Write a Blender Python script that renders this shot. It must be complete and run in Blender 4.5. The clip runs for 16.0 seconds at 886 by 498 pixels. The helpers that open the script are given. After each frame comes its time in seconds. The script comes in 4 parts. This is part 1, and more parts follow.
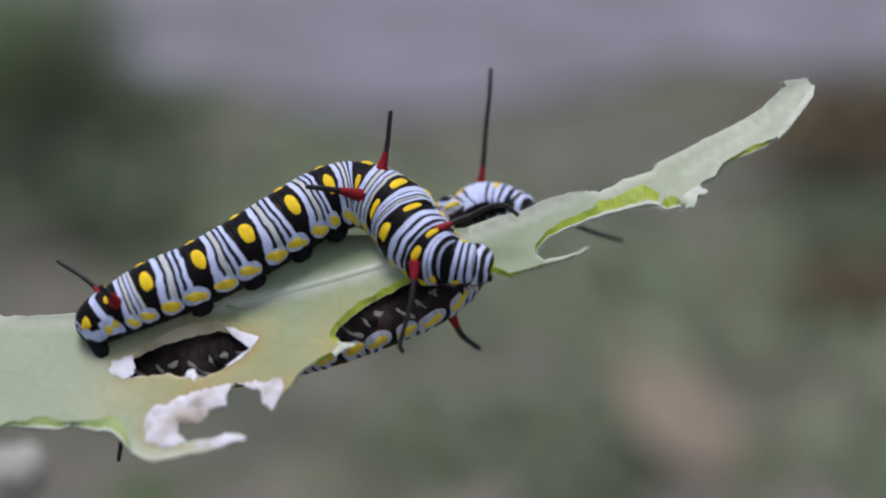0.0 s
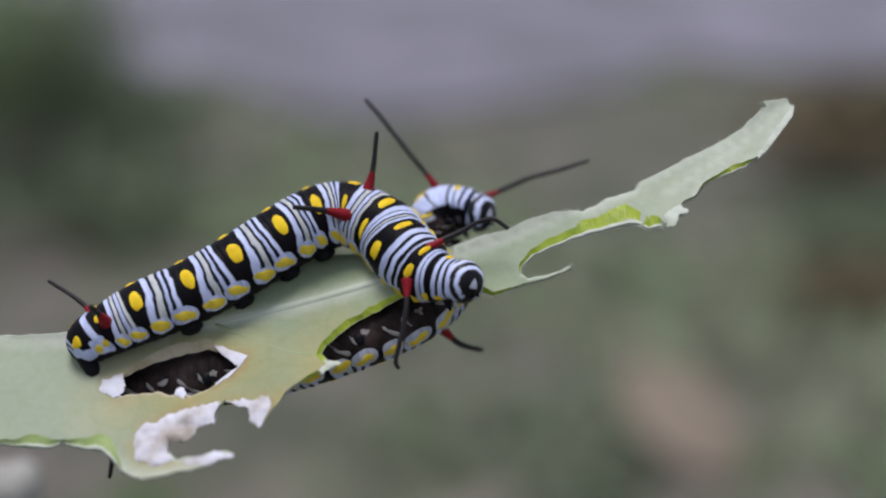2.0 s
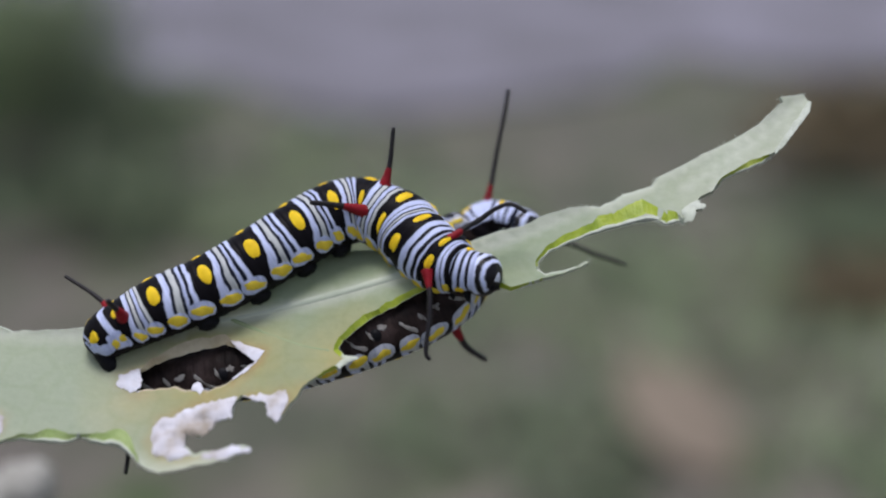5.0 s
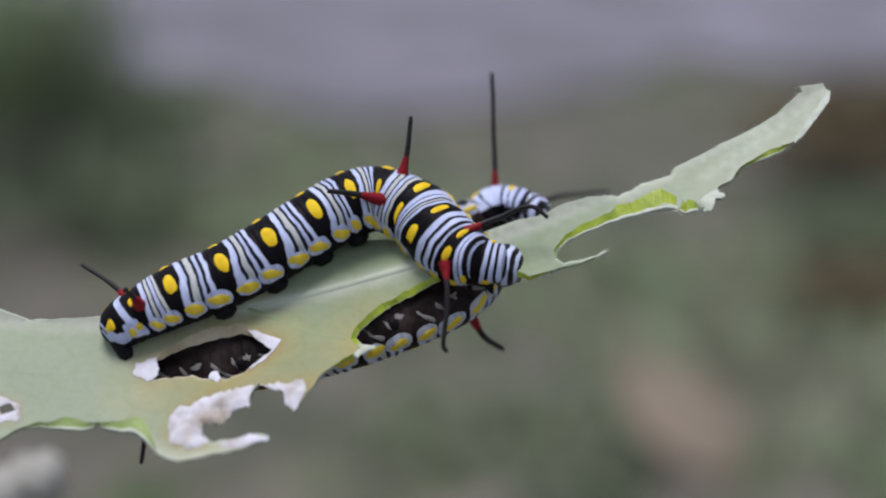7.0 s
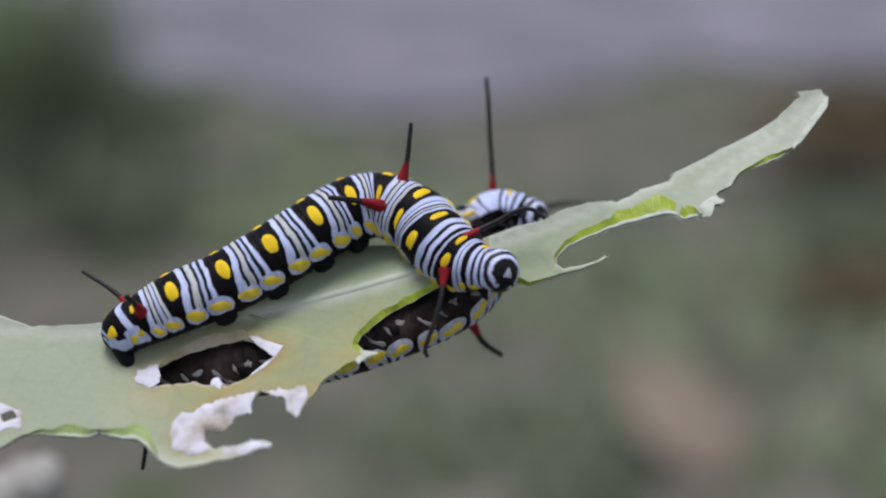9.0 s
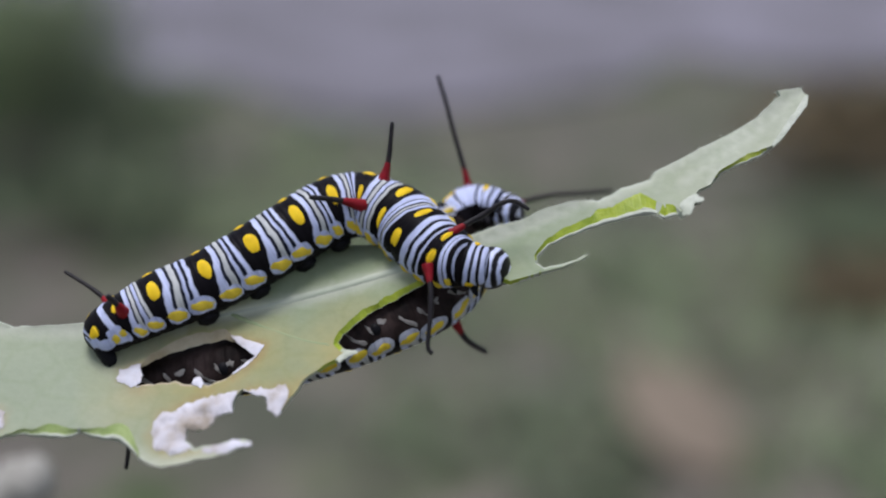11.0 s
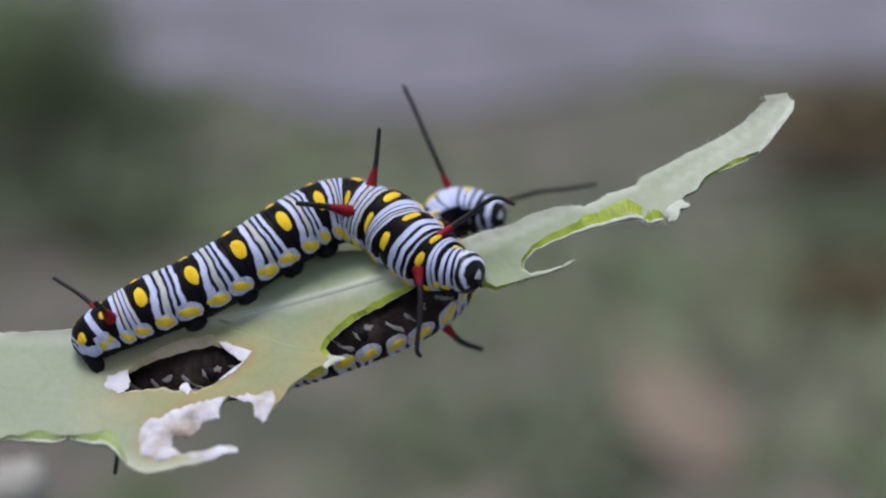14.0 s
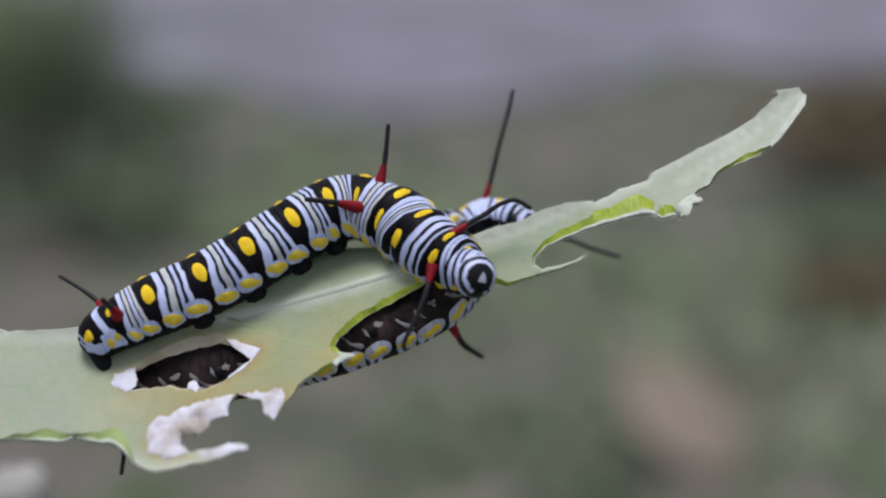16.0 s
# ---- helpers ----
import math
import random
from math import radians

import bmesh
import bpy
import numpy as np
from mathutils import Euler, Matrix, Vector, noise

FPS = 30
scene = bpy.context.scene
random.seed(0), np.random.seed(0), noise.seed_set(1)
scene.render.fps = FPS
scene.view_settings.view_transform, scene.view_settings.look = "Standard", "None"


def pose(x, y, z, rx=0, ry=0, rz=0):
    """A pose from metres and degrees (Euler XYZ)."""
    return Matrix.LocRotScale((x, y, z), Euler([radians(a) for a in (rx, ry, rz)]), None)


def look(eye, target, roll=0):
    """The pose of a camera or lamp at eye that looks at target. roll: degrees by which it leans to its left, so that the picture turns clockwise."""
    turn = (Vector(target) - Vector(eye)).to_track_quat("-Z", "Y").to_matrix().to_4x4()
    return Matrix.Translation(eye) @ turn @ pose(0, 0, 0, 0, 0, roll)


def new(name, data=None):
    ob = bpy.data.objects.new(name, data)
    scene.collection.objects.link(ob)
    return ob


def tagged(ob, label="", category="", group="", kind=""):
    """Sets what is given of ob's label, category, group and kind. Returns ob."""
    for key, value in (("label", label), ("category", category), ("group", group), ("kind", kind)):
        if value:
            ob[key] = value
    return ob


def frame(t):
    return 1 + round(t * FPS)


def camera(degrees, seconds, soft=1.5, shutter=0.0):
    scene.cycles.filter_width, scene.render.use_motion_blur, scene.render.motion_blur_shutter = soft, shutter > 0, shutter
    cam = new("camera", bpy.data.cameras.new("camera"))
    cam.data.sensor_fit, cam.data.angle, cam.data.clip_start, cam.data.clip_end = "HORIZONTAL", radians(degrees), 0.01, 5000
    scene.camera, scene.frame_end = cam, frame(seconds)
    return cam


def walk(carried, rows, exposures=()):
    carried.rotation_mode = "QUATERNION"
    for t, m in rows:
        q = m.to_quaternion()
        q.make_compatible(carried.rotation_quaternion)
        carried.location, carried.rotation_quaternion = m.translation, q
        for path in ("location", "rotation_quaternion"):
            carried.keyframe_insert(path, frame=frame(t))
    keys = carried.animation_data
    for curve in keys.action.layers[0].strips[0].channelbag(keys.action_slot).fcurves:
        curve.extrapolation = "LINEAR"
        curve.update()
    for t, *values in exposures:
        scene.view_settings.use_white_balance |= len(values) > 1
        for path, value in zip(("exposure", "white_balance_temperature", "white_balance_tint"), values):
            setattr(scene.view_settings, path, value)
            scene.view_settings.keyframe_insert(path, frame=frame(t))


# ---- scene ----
# Sizes below are in millimetres in the plant's own space (x along the leaf, y away from the
# camera, z up); MM turns them into metres.
MM = 0.001
EYE_Z, DOWN, REACH = 0.6, 15.0, 110.8

# ---- camera ----
cam = camera(36.0, 16.0, soft=2.15)
cam.data.dof.use_dof = True
cam.data.dof.focus_distance = (REACH - 0.8) * MM
cam.data.dof.aperture_fstop = 10.3
EYE = pose(0, 0, EYE_Z, 90 - DOWN, 0, 0)
walk(cam, [(0.0, EYE), (16.0, EYE)], exposures=[(0.0, 0.05, 6180, 14.6), (16.0, 0.05, 6180, 14.6)])
# the plant's space at rest: level with the camera's view, at its reach
REST = pose(0, 0, EYE_Z, -DOWN, 0, 0) @ Matrix.Translation((0, REACH * MM, 0))

# ---- world and sun ----
world = bpy.data.worlds.new("overcast_sky")
scene.world = world
world.use_nodes = True
wn = world.node_tree.nodes
sky = wn.new("ShaderNodeTexSky")
sky.sky_type = 'NISHITA'
sky.sun_disc = False
sky.sun_elevation, sky.sun_rotation = radians(83), radians(-121)
haze = wn.new("ShaderNodeHueSaturation")  # cloud takes most of the blue out
haze.inputs["Saturation"].default_value = 0.45
world.node_tree.links.new(sky.outputs[0], haze.inputs["Color"])
world.node_tree.links.new(haze.outputs[0], wn["Background"].inputs[0])
wn["Background"].inputs[1].default_value = 0.115
sun_data = bpy.data.lights.new("sun", 'SUN')
sun_data.energy, sun_data.angle, sun_data.color = 2.7, radians(24), (1.0, 0.96, 0.90)
sun = new("sun", sun_data)
sun.matrix_world = look((-0.5, -0.2, 5.0), (0, 0, 0))


# ---- materials ----
def material(name, rough=0.6, spec=0.3):
    m = bpy.data.materials.new(name)
    m.use_nodes = True
    b = m.node_tree.nodes["Principled BSDF"]
    b.inputs["Roughness"].default_value = rough
    b.inputs["Specular IOR Level"].default_value = spec
    return m, m.node_tree.nodes, m.node_tree.links, b


def coords(n, kind="Object"):
    return n.new("ShaderNodeTexCoord").outputs[kind]


def noise_tex(n, l, vec, scale, detail=4.0, rough=0.55):
    t = n.new("ShaderNodeTexNoise")
    t.inputs["Scale"].default_value, t.inputs["Detail"].default_value = scale, detail
    t.inputs["Roughness"].default_value = rough
    l.new(vec, t.inputs["Vector"])
    return t.outputs["Fac"]


def ramp(n, l, fac, stops):
    r = n.new("ShaderNodeValToRGB").color_ramp
    node = n[-1]
    while len(r.elements) > 1:
        r.elements.remove(r.elements[-1])
    for i, (p, c) in enumerate(stops):
        e = r.elements[0] if i == 0 else r.elements.new(p)
        e.position, e.color = p, (*c, 1.0) if len(c) == 3 else c
    l.new(fac, node.inputs[0])
    return node.outputs[0]


def mix(n, l, fac, a, b, blend='MIX'):
    m = n.new("ShaderNodeMix")
    m.data_type, m.blend_type = 'RGBA', blend
    for sock, v in ((m.inputs[0], fac), (m.inputs[6], a), (m.inputs[7], b)):
        if isinstance(v, (int, float)):
            sock.default_value = v
        elif isinstance(v, tuple):
            sock.default_value = (*v, 1.0)
        else:
            l.new(v, sock)
    return m.outputs[2]


def math_node(n, l, op, a, b=0.0, c=0.0, clamp=False):
    m = n.new("ShaderNodeMath")
    m.operation, m.use_clamp = op, clamp
    for sock, v in zip(m.inputs, (a, b, c)):
        if isinstance(v, (int, float)):
            sock.default_value = v
        else:
            l.new(v, sock)
    return m.outputs[0]


def bump(n, l, b, height, strength=0.3, dist=0.0002):
    k = n.new("ShaderNodeBump")
    k.inputs["Strength"].default_value, k.inputs["Distance"].default_value = strength, dist
    l.new(height, k.inputs["Height"])
    l.new(k.outputs[0], b.inputs["Normal"])


def mottled(name, stops, scale, rough=0.6, spec=0.3, relief=0.3, relief_scale=None, dist=0.0002, detail=5.0):
    m, n, l, b = material(name, rough, spec)
    v = coords(n)
    f = noise_tex(n, l, v, scale, detail)
    l.new(ramp(n, l, f, stops), b.inputs["Base Color"])
    bump(n, l, b, noise_tex(n, l, v, relief_scale or scale * 4, 5), relief, dist)
    return m


BLACK, NAVY = (0.006, 0.005, 0.007), (0.009, 0.012, 0.024)
WHITE, CREAM = (0.60, 0.66, 0.91), (0.58, 0.60, 0.60)


# the pale lobes on a segment's flank and on the tail: place along and round it, and half sizes
LOBES = ((0.465, 0.512, 0.205, 0.088), (0.915, 0.505, 0.235, 0.088), (-0.085, 0.505, 0.235, 0.088))
UNDER_LOBES = tuple((a, b + 0.05, c, 0.11) for a, b, c, d in LOBES)
TAIL_LOBES = ((0.97, 0.45, 0.10, 0.11), (0.79, 0.46, 0.13, 0.11), (0.52, 0.50, 0.26, 0.085), (0.30, 0.43, 0.13, 0.10), (0.13, 0.36, 0.04, 0.18))


def lobe_mask(n, l, s, v, centre, size, lean):
    """1 inside a leaning oval of the segment's (s, v) plane, 0 outside."""
    dv = math_node(n, l, 'SUBTRACT', v, centre[1])
    ds = math_node(n, l, 'MULTIPLY_ADD', dv, -lean, math_node(n, l, 'SUBTRACT', s, centre[0]))
    a, b = math_node(n, l, 'DIVIDE', ds, size[0]), math_node(n, l, 'DIVIDE', dv, size[1])
    d = math_node(n, l, 'ADD', math_node(n, l, 'POWER', math_node(n, l, 'ABSOLUTE', a), 2.6), math_node(n, l, 'POWER', math_node(n, l, 'ABSOLUTE', b), 2.6))
    return math_node(n, l, 'MULTIPLY_ADD', d, -7.0, 7.5, clamp=True)


def skin_material(name, stops, white=WHITE, belly_at=0.56, narrow=False, wave=1.0, belly_tone=BLACK, lobes=LOBES, slant=0.0):
    """Banded skin: u runs along a segment, v from the back (0) to the belly (1)."""
    m, n, l, b = material(name, 0.5, 0.08)
    uv = n.new("ShaderNodeSeparateXYZ")
    l.new(coords(n, "UV"), uv.inputs[0])
    o = coords(n)
    wob = math_node(n, l, 'SUBTRACT', noise_tex(n, l, o, 380, 2), 0.5)
    fine = math_node(n, l, 'SUBTRACT', noise_tex(n, l, o, 1700, 3), 0.5)
    s = math_node(n, l, 'MULTIPLY_ADD', wob, 0.16 * wave, uv.outputs[0])
    s = math_node(n, l, 'MULTIPLY_ADD', fine, 0.035, s)
    v = math_node(n, l, 'MULTIPLY_ADD', wob, 0.07 * wave, uv.outputs[1])
    v = math_node(n, l, 'MULTIPLY_ADD', fine, 0.03, v)
    t = math_node(n, l, 'MULTIPLY_ADD', v, -slant, s) if slant else s
    if narrow:  # the black band narrows and the stripes spread from the back to the flank
        w = ramp(n, l, v, [(0.16, (0, 0, 0)), (0.30, (0.5, 0.5, 0.5)), (0.42, (1, 1, 1))])
        t = math_node(n, l, 'DIVIDE', math_node(n, l, 'MULTIPLY_ADD', w, 0.275, t), math_node(n, l, 'MULTIPLY_ADD', w, 0.33, 1.0))
    bands = ramp(n, l, t, stops)
    belly = ramp(n, l, v, [(0.0, (0, 0, 0)), (belly_at, (0, 0, 0)), (belly_at + 0.02, (1, 1, 1)), (1.0, (1, 1, 1))])
    under = mix(n, l, 1.0, belly_tone, ramp(n, l, noise_tex(n, l, o, 520, 4), [(0.35, (0.5, 0.5, 0.5)), (0.52, (1.3, 1.2, 1.15)), (0.68, (2.6, 2.5, 2.5))]), 'MULTIPLY')
    c = mix(n, l, belly, bands, under)
    if lobes:
        dusk = mix(n, l, 1.0, white, ramp(n, l, noise_tex(n, l, o, 1300, 3), [(0.35, (0.78, 0.80, 0.86)), (0.6, (1, 1, 1))]), 'MULTIPLY')
        for a in lobes:
            c = mix(n, l, lobe_mask(n, l, s, v, a[:2], a[2:], 0.25), c, dusk)
    tone = ramp(n, l, noise_tex(n, l, o, 700, 4), [(0.3, (0.80, 0.80, 0.83)), (0.7, (1, 1, 1))])
    c = mix(n, l, 1.0, c, tone, 'MULTIPLY')
    grain = n.new("ShaderNodeMapping")  # fine folds that run round the body
    grain.inputs["Scale"].default_value = (26.0, 3.0, 1.0)
    l.new(coords(n, "UV"), grain.inputs["Vector"])
    folds = noise_tex(n, l, grain.outputs[0], 1.0, 3)
    c = mix(n, l, 1.0, c, ramp(n, l, folds, [(0.30, (0.72, 0.73, 0.78)), (0.52, (1, 1, 1))]), 'MULTIPLY')
    l.new(c, b.inputs["Base Color"])
    bump(n, l, b, mix(n, l, 0.5, noise_tex(n, l, o, 2600, 4), folds), 0.45, 0.00014)
    return m


def hard(pairs):
    """Ramp stops with narrow steps from (start, colour) pairs."""
    out = []
    for i, (p, c) in enumerate(pairs):
        if i:
            out.append((p - 0.009, pairs[i - 1][1]))
        out.append((p + (0.009 if i else 0.0), c))
    return out


BANDS = hard([(0.0, BLACK), (0.425, WHITE), (0.54, NAVY), (0.595, CREAM), (0.685, NAVY), (0.74, WHITE), (0.80, NAVY), (0.86, WHITE), (0.935, BLACK)])
FRONT_BANDS = hard([(0.0, BLACK), (0.41, WHITE), (0.55, NAVY), (0.59, WHITE), (0.69, NAVY), (0.735, CREAM), (0.80, NAVY), (0.84, WHITE), (0.91, BLACK)])
CHEST_BANDS = hard([(0.0, BLACK), (0.40, WHITE), (0.55, BLACK), (0.65, WHITE), (0.78, BLACK), (0.89, WHITE), (0.95, BLACK)])
FILAMENT_BANDS = hard([(0.0, BLACK), (0.44, WHITE), (0.58, NAVY), (0.63, CREAM), (0.71, NAVY), (0.75, WHITE), (0.84, NAVY), (0.87, CREAM), (0.94, BLACK)])
REAR_BANDS = hard([(0.0, BLACK), (0.08, WHITE), (0.14, BLACK), (0.67, WHITE), (0.83, BLACK)])
NECK_BANDS = hard([(0.0, BLACK), (0.12, WHITE), (0.33, BLACK), (0.49, WHITE), (0.70, BLACK), (0.88, WHITE)])
THORAX_BANDS = hard([(0.0, BLACK), (0.58, WHITE), (0.73, NAVY), (0.79, WHITE), (0.92, BLACK)])
PALE_BANDS = hard([(0.0, WHITE), (0.14, NAVY), (0.23, WHITE), (0.48, NAVY), (0.60, WHITE), (0.83, NAVY)])
COLLAR_BANDS = hard([(0.0, WHITE), (0.30, NAVY), (0.35, WHITE), (0.84, NAVY), (0.93, WHITE)])
UNDER_WHITE, UNDER_TONE = (0.60, 0.62, 0.68), (0.021, 0.015, 0.014)
SKIN = skin_material("caterpillar_skin", BANDS, narrow=True)
SKIN_FRONT = skin_material("caterpillar_front_skin", FRONT_BANDS)
SKIN_CHEST = skin_material("caterpillar_chest_skin", CHEST_BANDS)
SKIN_FILAMENT = skin_material("caterpillar_filament_skin", FILAMENT_BANDS, narrow=True)
SKIN_PALE = skin_material("caterpillar_pale_skin", PALE_BANDS, belly_at=0.62, lobes=())
SKIN_COLLAR = skin_material("caterpillar_collar_skin", COLLAR_BANDS, belly_at=0.57, lobes=())
SKIN_UNDER = skin_material("caterpillar_side_skin", BANDS, UNDER_WHITE, 0.575, True, 1.0, UNDER_TONE, UNDER_LOBES)
SKIN_REAR = skin_material("caterpillar_rear_skin", REAR_BANDS, wave=1.3, lobes=TAIL_LOBES, slant=0.40)
SKIN_NECK = skin_material("caterpillar_neck_skin", NECK_BANDS, wave=1.2, lobes=(), belly_at=0.66)
SKIN_THORAX = skin_material("caterpillar_thorax_skin", THORAX_BANDS, wave=0.9, lobes=(), belly_at=0.62)


def head_material():
    """u runs from the face (0) to the back of the head (1)."""
    m, n, l, b = material("head_capsule", 0.4, 0.25)
    uv = n.new("ShaderNodeSeparateXYZ")
    l.new(coords(n, "UV"), uv.inputs[0])
    w = math_node(n, l, 'SUBTRACT', noise_tex(n, l, coords(n), 900, 3), 0.5)
    s = math_node(n, l, 'MULTIPLY_ADD', w, 0.14, uv.outputs[0])
    c = ramp(n, l, s, hard([(0.0, BLACK), (0.225, WHITE), (0.31, BLACK), (0.40, WHITE), (0.49, BLACK), (0.59, WHITE), (0.68, BLACK), (0.78, WHITE), (0.86, BLACK)]))
    under = ramp(n, l, uv.outputs[1], [(0.0, (0, 0, 0)), (0.86, (0, 0, 0)), (0.90, (1, 1, 1)), (1.0, (1, 1, 1))])
    l.new(mix(n, l, under, c, BLACK), b.inputs["Base Color"])
    bump(n, l, b, noise_tex(n, l, coords(n), 3000, 3), 0.2, 0.0001)
    return m


HEAD = head_material()
YELLOW = mottled("yellow_spot", [(0.3, (0.70, 0.46, 0.012)), (0.65, (0.86, 0.60, 0.02))], 900, 0.6, 0.12, 0.15, dist=0.0001)
DULL_YELLOW = mottled("lateral_yellow", [(0.3, (0.62, 0.46, 0.03)), (0.7, (0.80, 0.60, 0.05))], 1100, 0.5, 0.3, 0.2, dist=0.0001)
PALE = mottled("pale_mark", [(0.3, (0.48, 0.51, 0.58)), (0.7, (0.62, 0.67, 0.84))], 1000, 0.5, 0.3, 0.2, dist=0.0001)
VEIN = mottled("side_vein", [(0.3, (0.27, 0.34, 0.18)), (0.7, (0.32, 0.375, 0.215))], 400, 0.6, 0.2, 0.3)
DIM = mottled("belly_mark", [(0.3, (0.15, 0.135, 0.12)), (0.7, (0.32, 0.31, 0.30))], 1300, 0.5, 0.3, 0.2, dist=0.0001)
RED = mottled("filament_red", [(0.3, (0.15, 0.006, 0.011)), (0.7, (0.27, 0.010, 0.018))], 900, 0.5, 0.15, 0.2, dist=0.0001)
INK = mottled("filament_black", [(0.3, (0.008, 0.007, 0.009)), (0.7, (0.020, 0.017, 0.020))], 1500, 0.45, 0.25, 0.5, dist=0.0001)
LEG = mottled("leg_black", [(0.3, (0.004, 0.004, 0.005)), (0.7, (0.012, 0.012, 0.016))], 900, 0.5, 0.10, 0.6, dist=0.0001)


def leaf_material():
    m, n, l, b = material("felted_leaf", 0.65, 0.2)
    o = coords(n)
    broad = noise_tex(n, l, o, 60, 4)
    c = ramp(n, l, broad, [(0.3, (0.275, 0.345, 0.225)), (0.52, (0.315, 0.38, 0.248)), (0.72, (0.37, 0.405, 0.235))])
    a = n.new("ShaderNodeAttribute")
    a.attribute_name = "wilt"
    patch = math_node(n, l, 'MULTIPLY', a.outputs["Fac"], ramp(n, l, noise_tex(n, l, o, 260, 4), [(0.25, (0.35, 0.35, 0.35)), (0.7, (1, 1, 1))]))
    c = mix(n, l, patch, c, (0.46, 0.41, 0.175))
    rust = math_node(n, l, 'MULTIPLY', ramp(n, l, a.outputs["Fac"], [(0.80, (0, 0, 0)), (0.95, (1, 1, 1))]), ramp(n, l, noise_tex(n, l, o, 420, 4), [(0.45, (0, 0, 0)), (0.65, (1, 1, 1))]))
    c = mix(n, l, math_node(n, l, 'MULTIPLY', rust, 0.4), c, (0.50, 0.36, 0.17))
    singe = n.new("ShaderNodeAttribute")
    singe.attribute_name = "singe"
    line = math_node(n, l, 'MULTIPLY', singe.outputs["Fac"], ramp(n, l, noise_tex(n, l, o, 500, 3), [(0.35, (0.10, 0.10, 0.10)), (0.6, (0.55, 0.55, 0.55))]))
    c = mix(n, l, line, c, (0.42, 0.27, 0.11))
    # paler where felted, and along highlights painted at the tip
    white = n.new("ShaderNodeAttribute")
    white.attribute_name = "felt_and_highlight"
    c = mix(n, l, white.outputs["Fac"], c, (0.63, 0.66, 0.56))
    tint = ramp(n, l, noise_tex(n, l, o, 1500, 5), [(0.3, (0.92, 0.93, 0.92)), (0.7, (1.0, 1.0, 1.0))])
    c = mix(n, l, 1.0, c, tint, 'MULTIPLY')
    cells = n.new("ShaderNodeTexVoronoi")
    cells.feature = 'DISTANCE_TO_EDGE'
    cells.inputs["Scale"].default_value = 300
    l.new(o, cells.inputs["Vector"])
    net = ramp(n, l, cells.outputs["Distance"], [(0.0, (0.90, 0.93, 0.86)), (0.10, (1, 1, 1))])
    c = mix(n, l, 0.5, c, mix(n, l, 1.0, c, net, 'MULTIPLY'))
    l.new(c, b.inputs["Base Color"])
    bump(n, l, b, noise_tex(n, l, o, 2200, 4), 0.3, 0.00012)
    b.inputs["Sheen Weight"].default_value = 0.2
    b.inputs["Sheen Roughness"].default_value = 0.5
    glow = n.new("ShaderNodeBsdfTranslucent")
    l.new(mix(n, l, 1.0, c, (0.95, 1.0, 0.62), 'MULTIPLY'), glow.inputs["Color"])
    both = n.new("ShaderNodeMixShader")
    both.inputs[0].default_value = 0.2
    l.new(b.outputs[0], both.inputs[1])
    l.new(glow.outputs[0], both.inputs[2])
    l.new(both.outputs[0], n["Material Output"].inputs["Surface"])
    return m


LEAF = leaf_material()
CUT = mottled("fresh_cut_leaf", [(0.3, (0.22, 0.31, 0.02)), (0.55, (0.36, 0.44, 0.035)), (0.8, (0.50, 0.55, 0.14))], 500, 0.45, 0.4, 0.5)
OLD_CUT = mottled("older_cut_leaf", [(0.3, (0.26, 0.36, 0.11)), (0.6, (0.36, 0.45, 0.18)), (0.8, (0.46, 0.52, 0.28))], 420, 0.5, 0.3, 0.5)
RIB = mottled("pale_midrib", [(0.3, (0.41, 0.46, 0.36)), (0.7, (0.48, 0.52, 0.43))], 400, 0.55, 0.3, 0.3)
PAPER = mottled("dried_tissue", [(0.32, (0.38, 0.33, 0.28)), (0.46, (0.57, 0.55, 0.59)), (0.62, (0.69, 0.69, 0.77))], 340, 0.75, 0.15, 0.8, 1100, 0.0002)
FELT = mottled("white_felt", [(0.3, (0.44, 0.48, 0.39)), (0.7, (0.56, 0.59, 0.52))], 600, 0.8, 0.15, 0.5)
TAN = mottled("brown_rim", [(0.3, (0.36, 0.30, 0.19)), (0.6, (0.52, 0.46, 0.33)), (0.8, (0.60, 0.57, 0.48))], 500, 0.7, 0.2, 0.5)
STEM = mottled("stem_skin", [(0.3, (0.22, 0.29, 0.14)), (0.7, (0.32, 0.38, 0.22))], 90, 0.6, 0.3, 0.3)
WITHERED = mottled("withered_leaf", [(0.3, (0.32, 0.31, 0.28)), (0.7, (0.44, 0.43, 0.40))], 120, 0.7, 0.2, 0.4)


# ---- building helpers ----
def mesh_of(name, verts, faces, mats, smooth=True, uvs=None, picks=None):
    me = bpy.data.meshes.new(name)
    me.from_pydata([tuple(float(c) * MM for c in v) for v in verts], [], faces)
    for m in (mats if isinstance(mats, (list, tuple)) else [mats]):
        me.materials.append(m)
    if smooth:
        me.polygons.foreach_set("use_smooth", [True] * len(me.polygons))
    if picks is not None:
        me.polygons.foreach_set("material_index", picks)
    if uvs is not None:
        lay = me.uv_layers.new(name="UVMap")
        idx = np.empty(len(me.loops), dtype=np.int32)
        me.loops.foreach_get("vertex_index", idx)
        lay.data.foreach_set("uv", np.asarray(uvs, dtype=np.float32)[idx].ravel())
    me.update()
    return me


def part(name, me, parent, label=""):
    ob = new(name, me)
    ob.parent = parent
    return tagged(ob, label) if label else ob


def thing(name, label, category, group="", matrix=None):
    ob = tagged(new(name), label, category, group)
    ob.empty_display_size = 0.005
    ob.matrix_world = matrix if matrix is not None else REST
    return ob


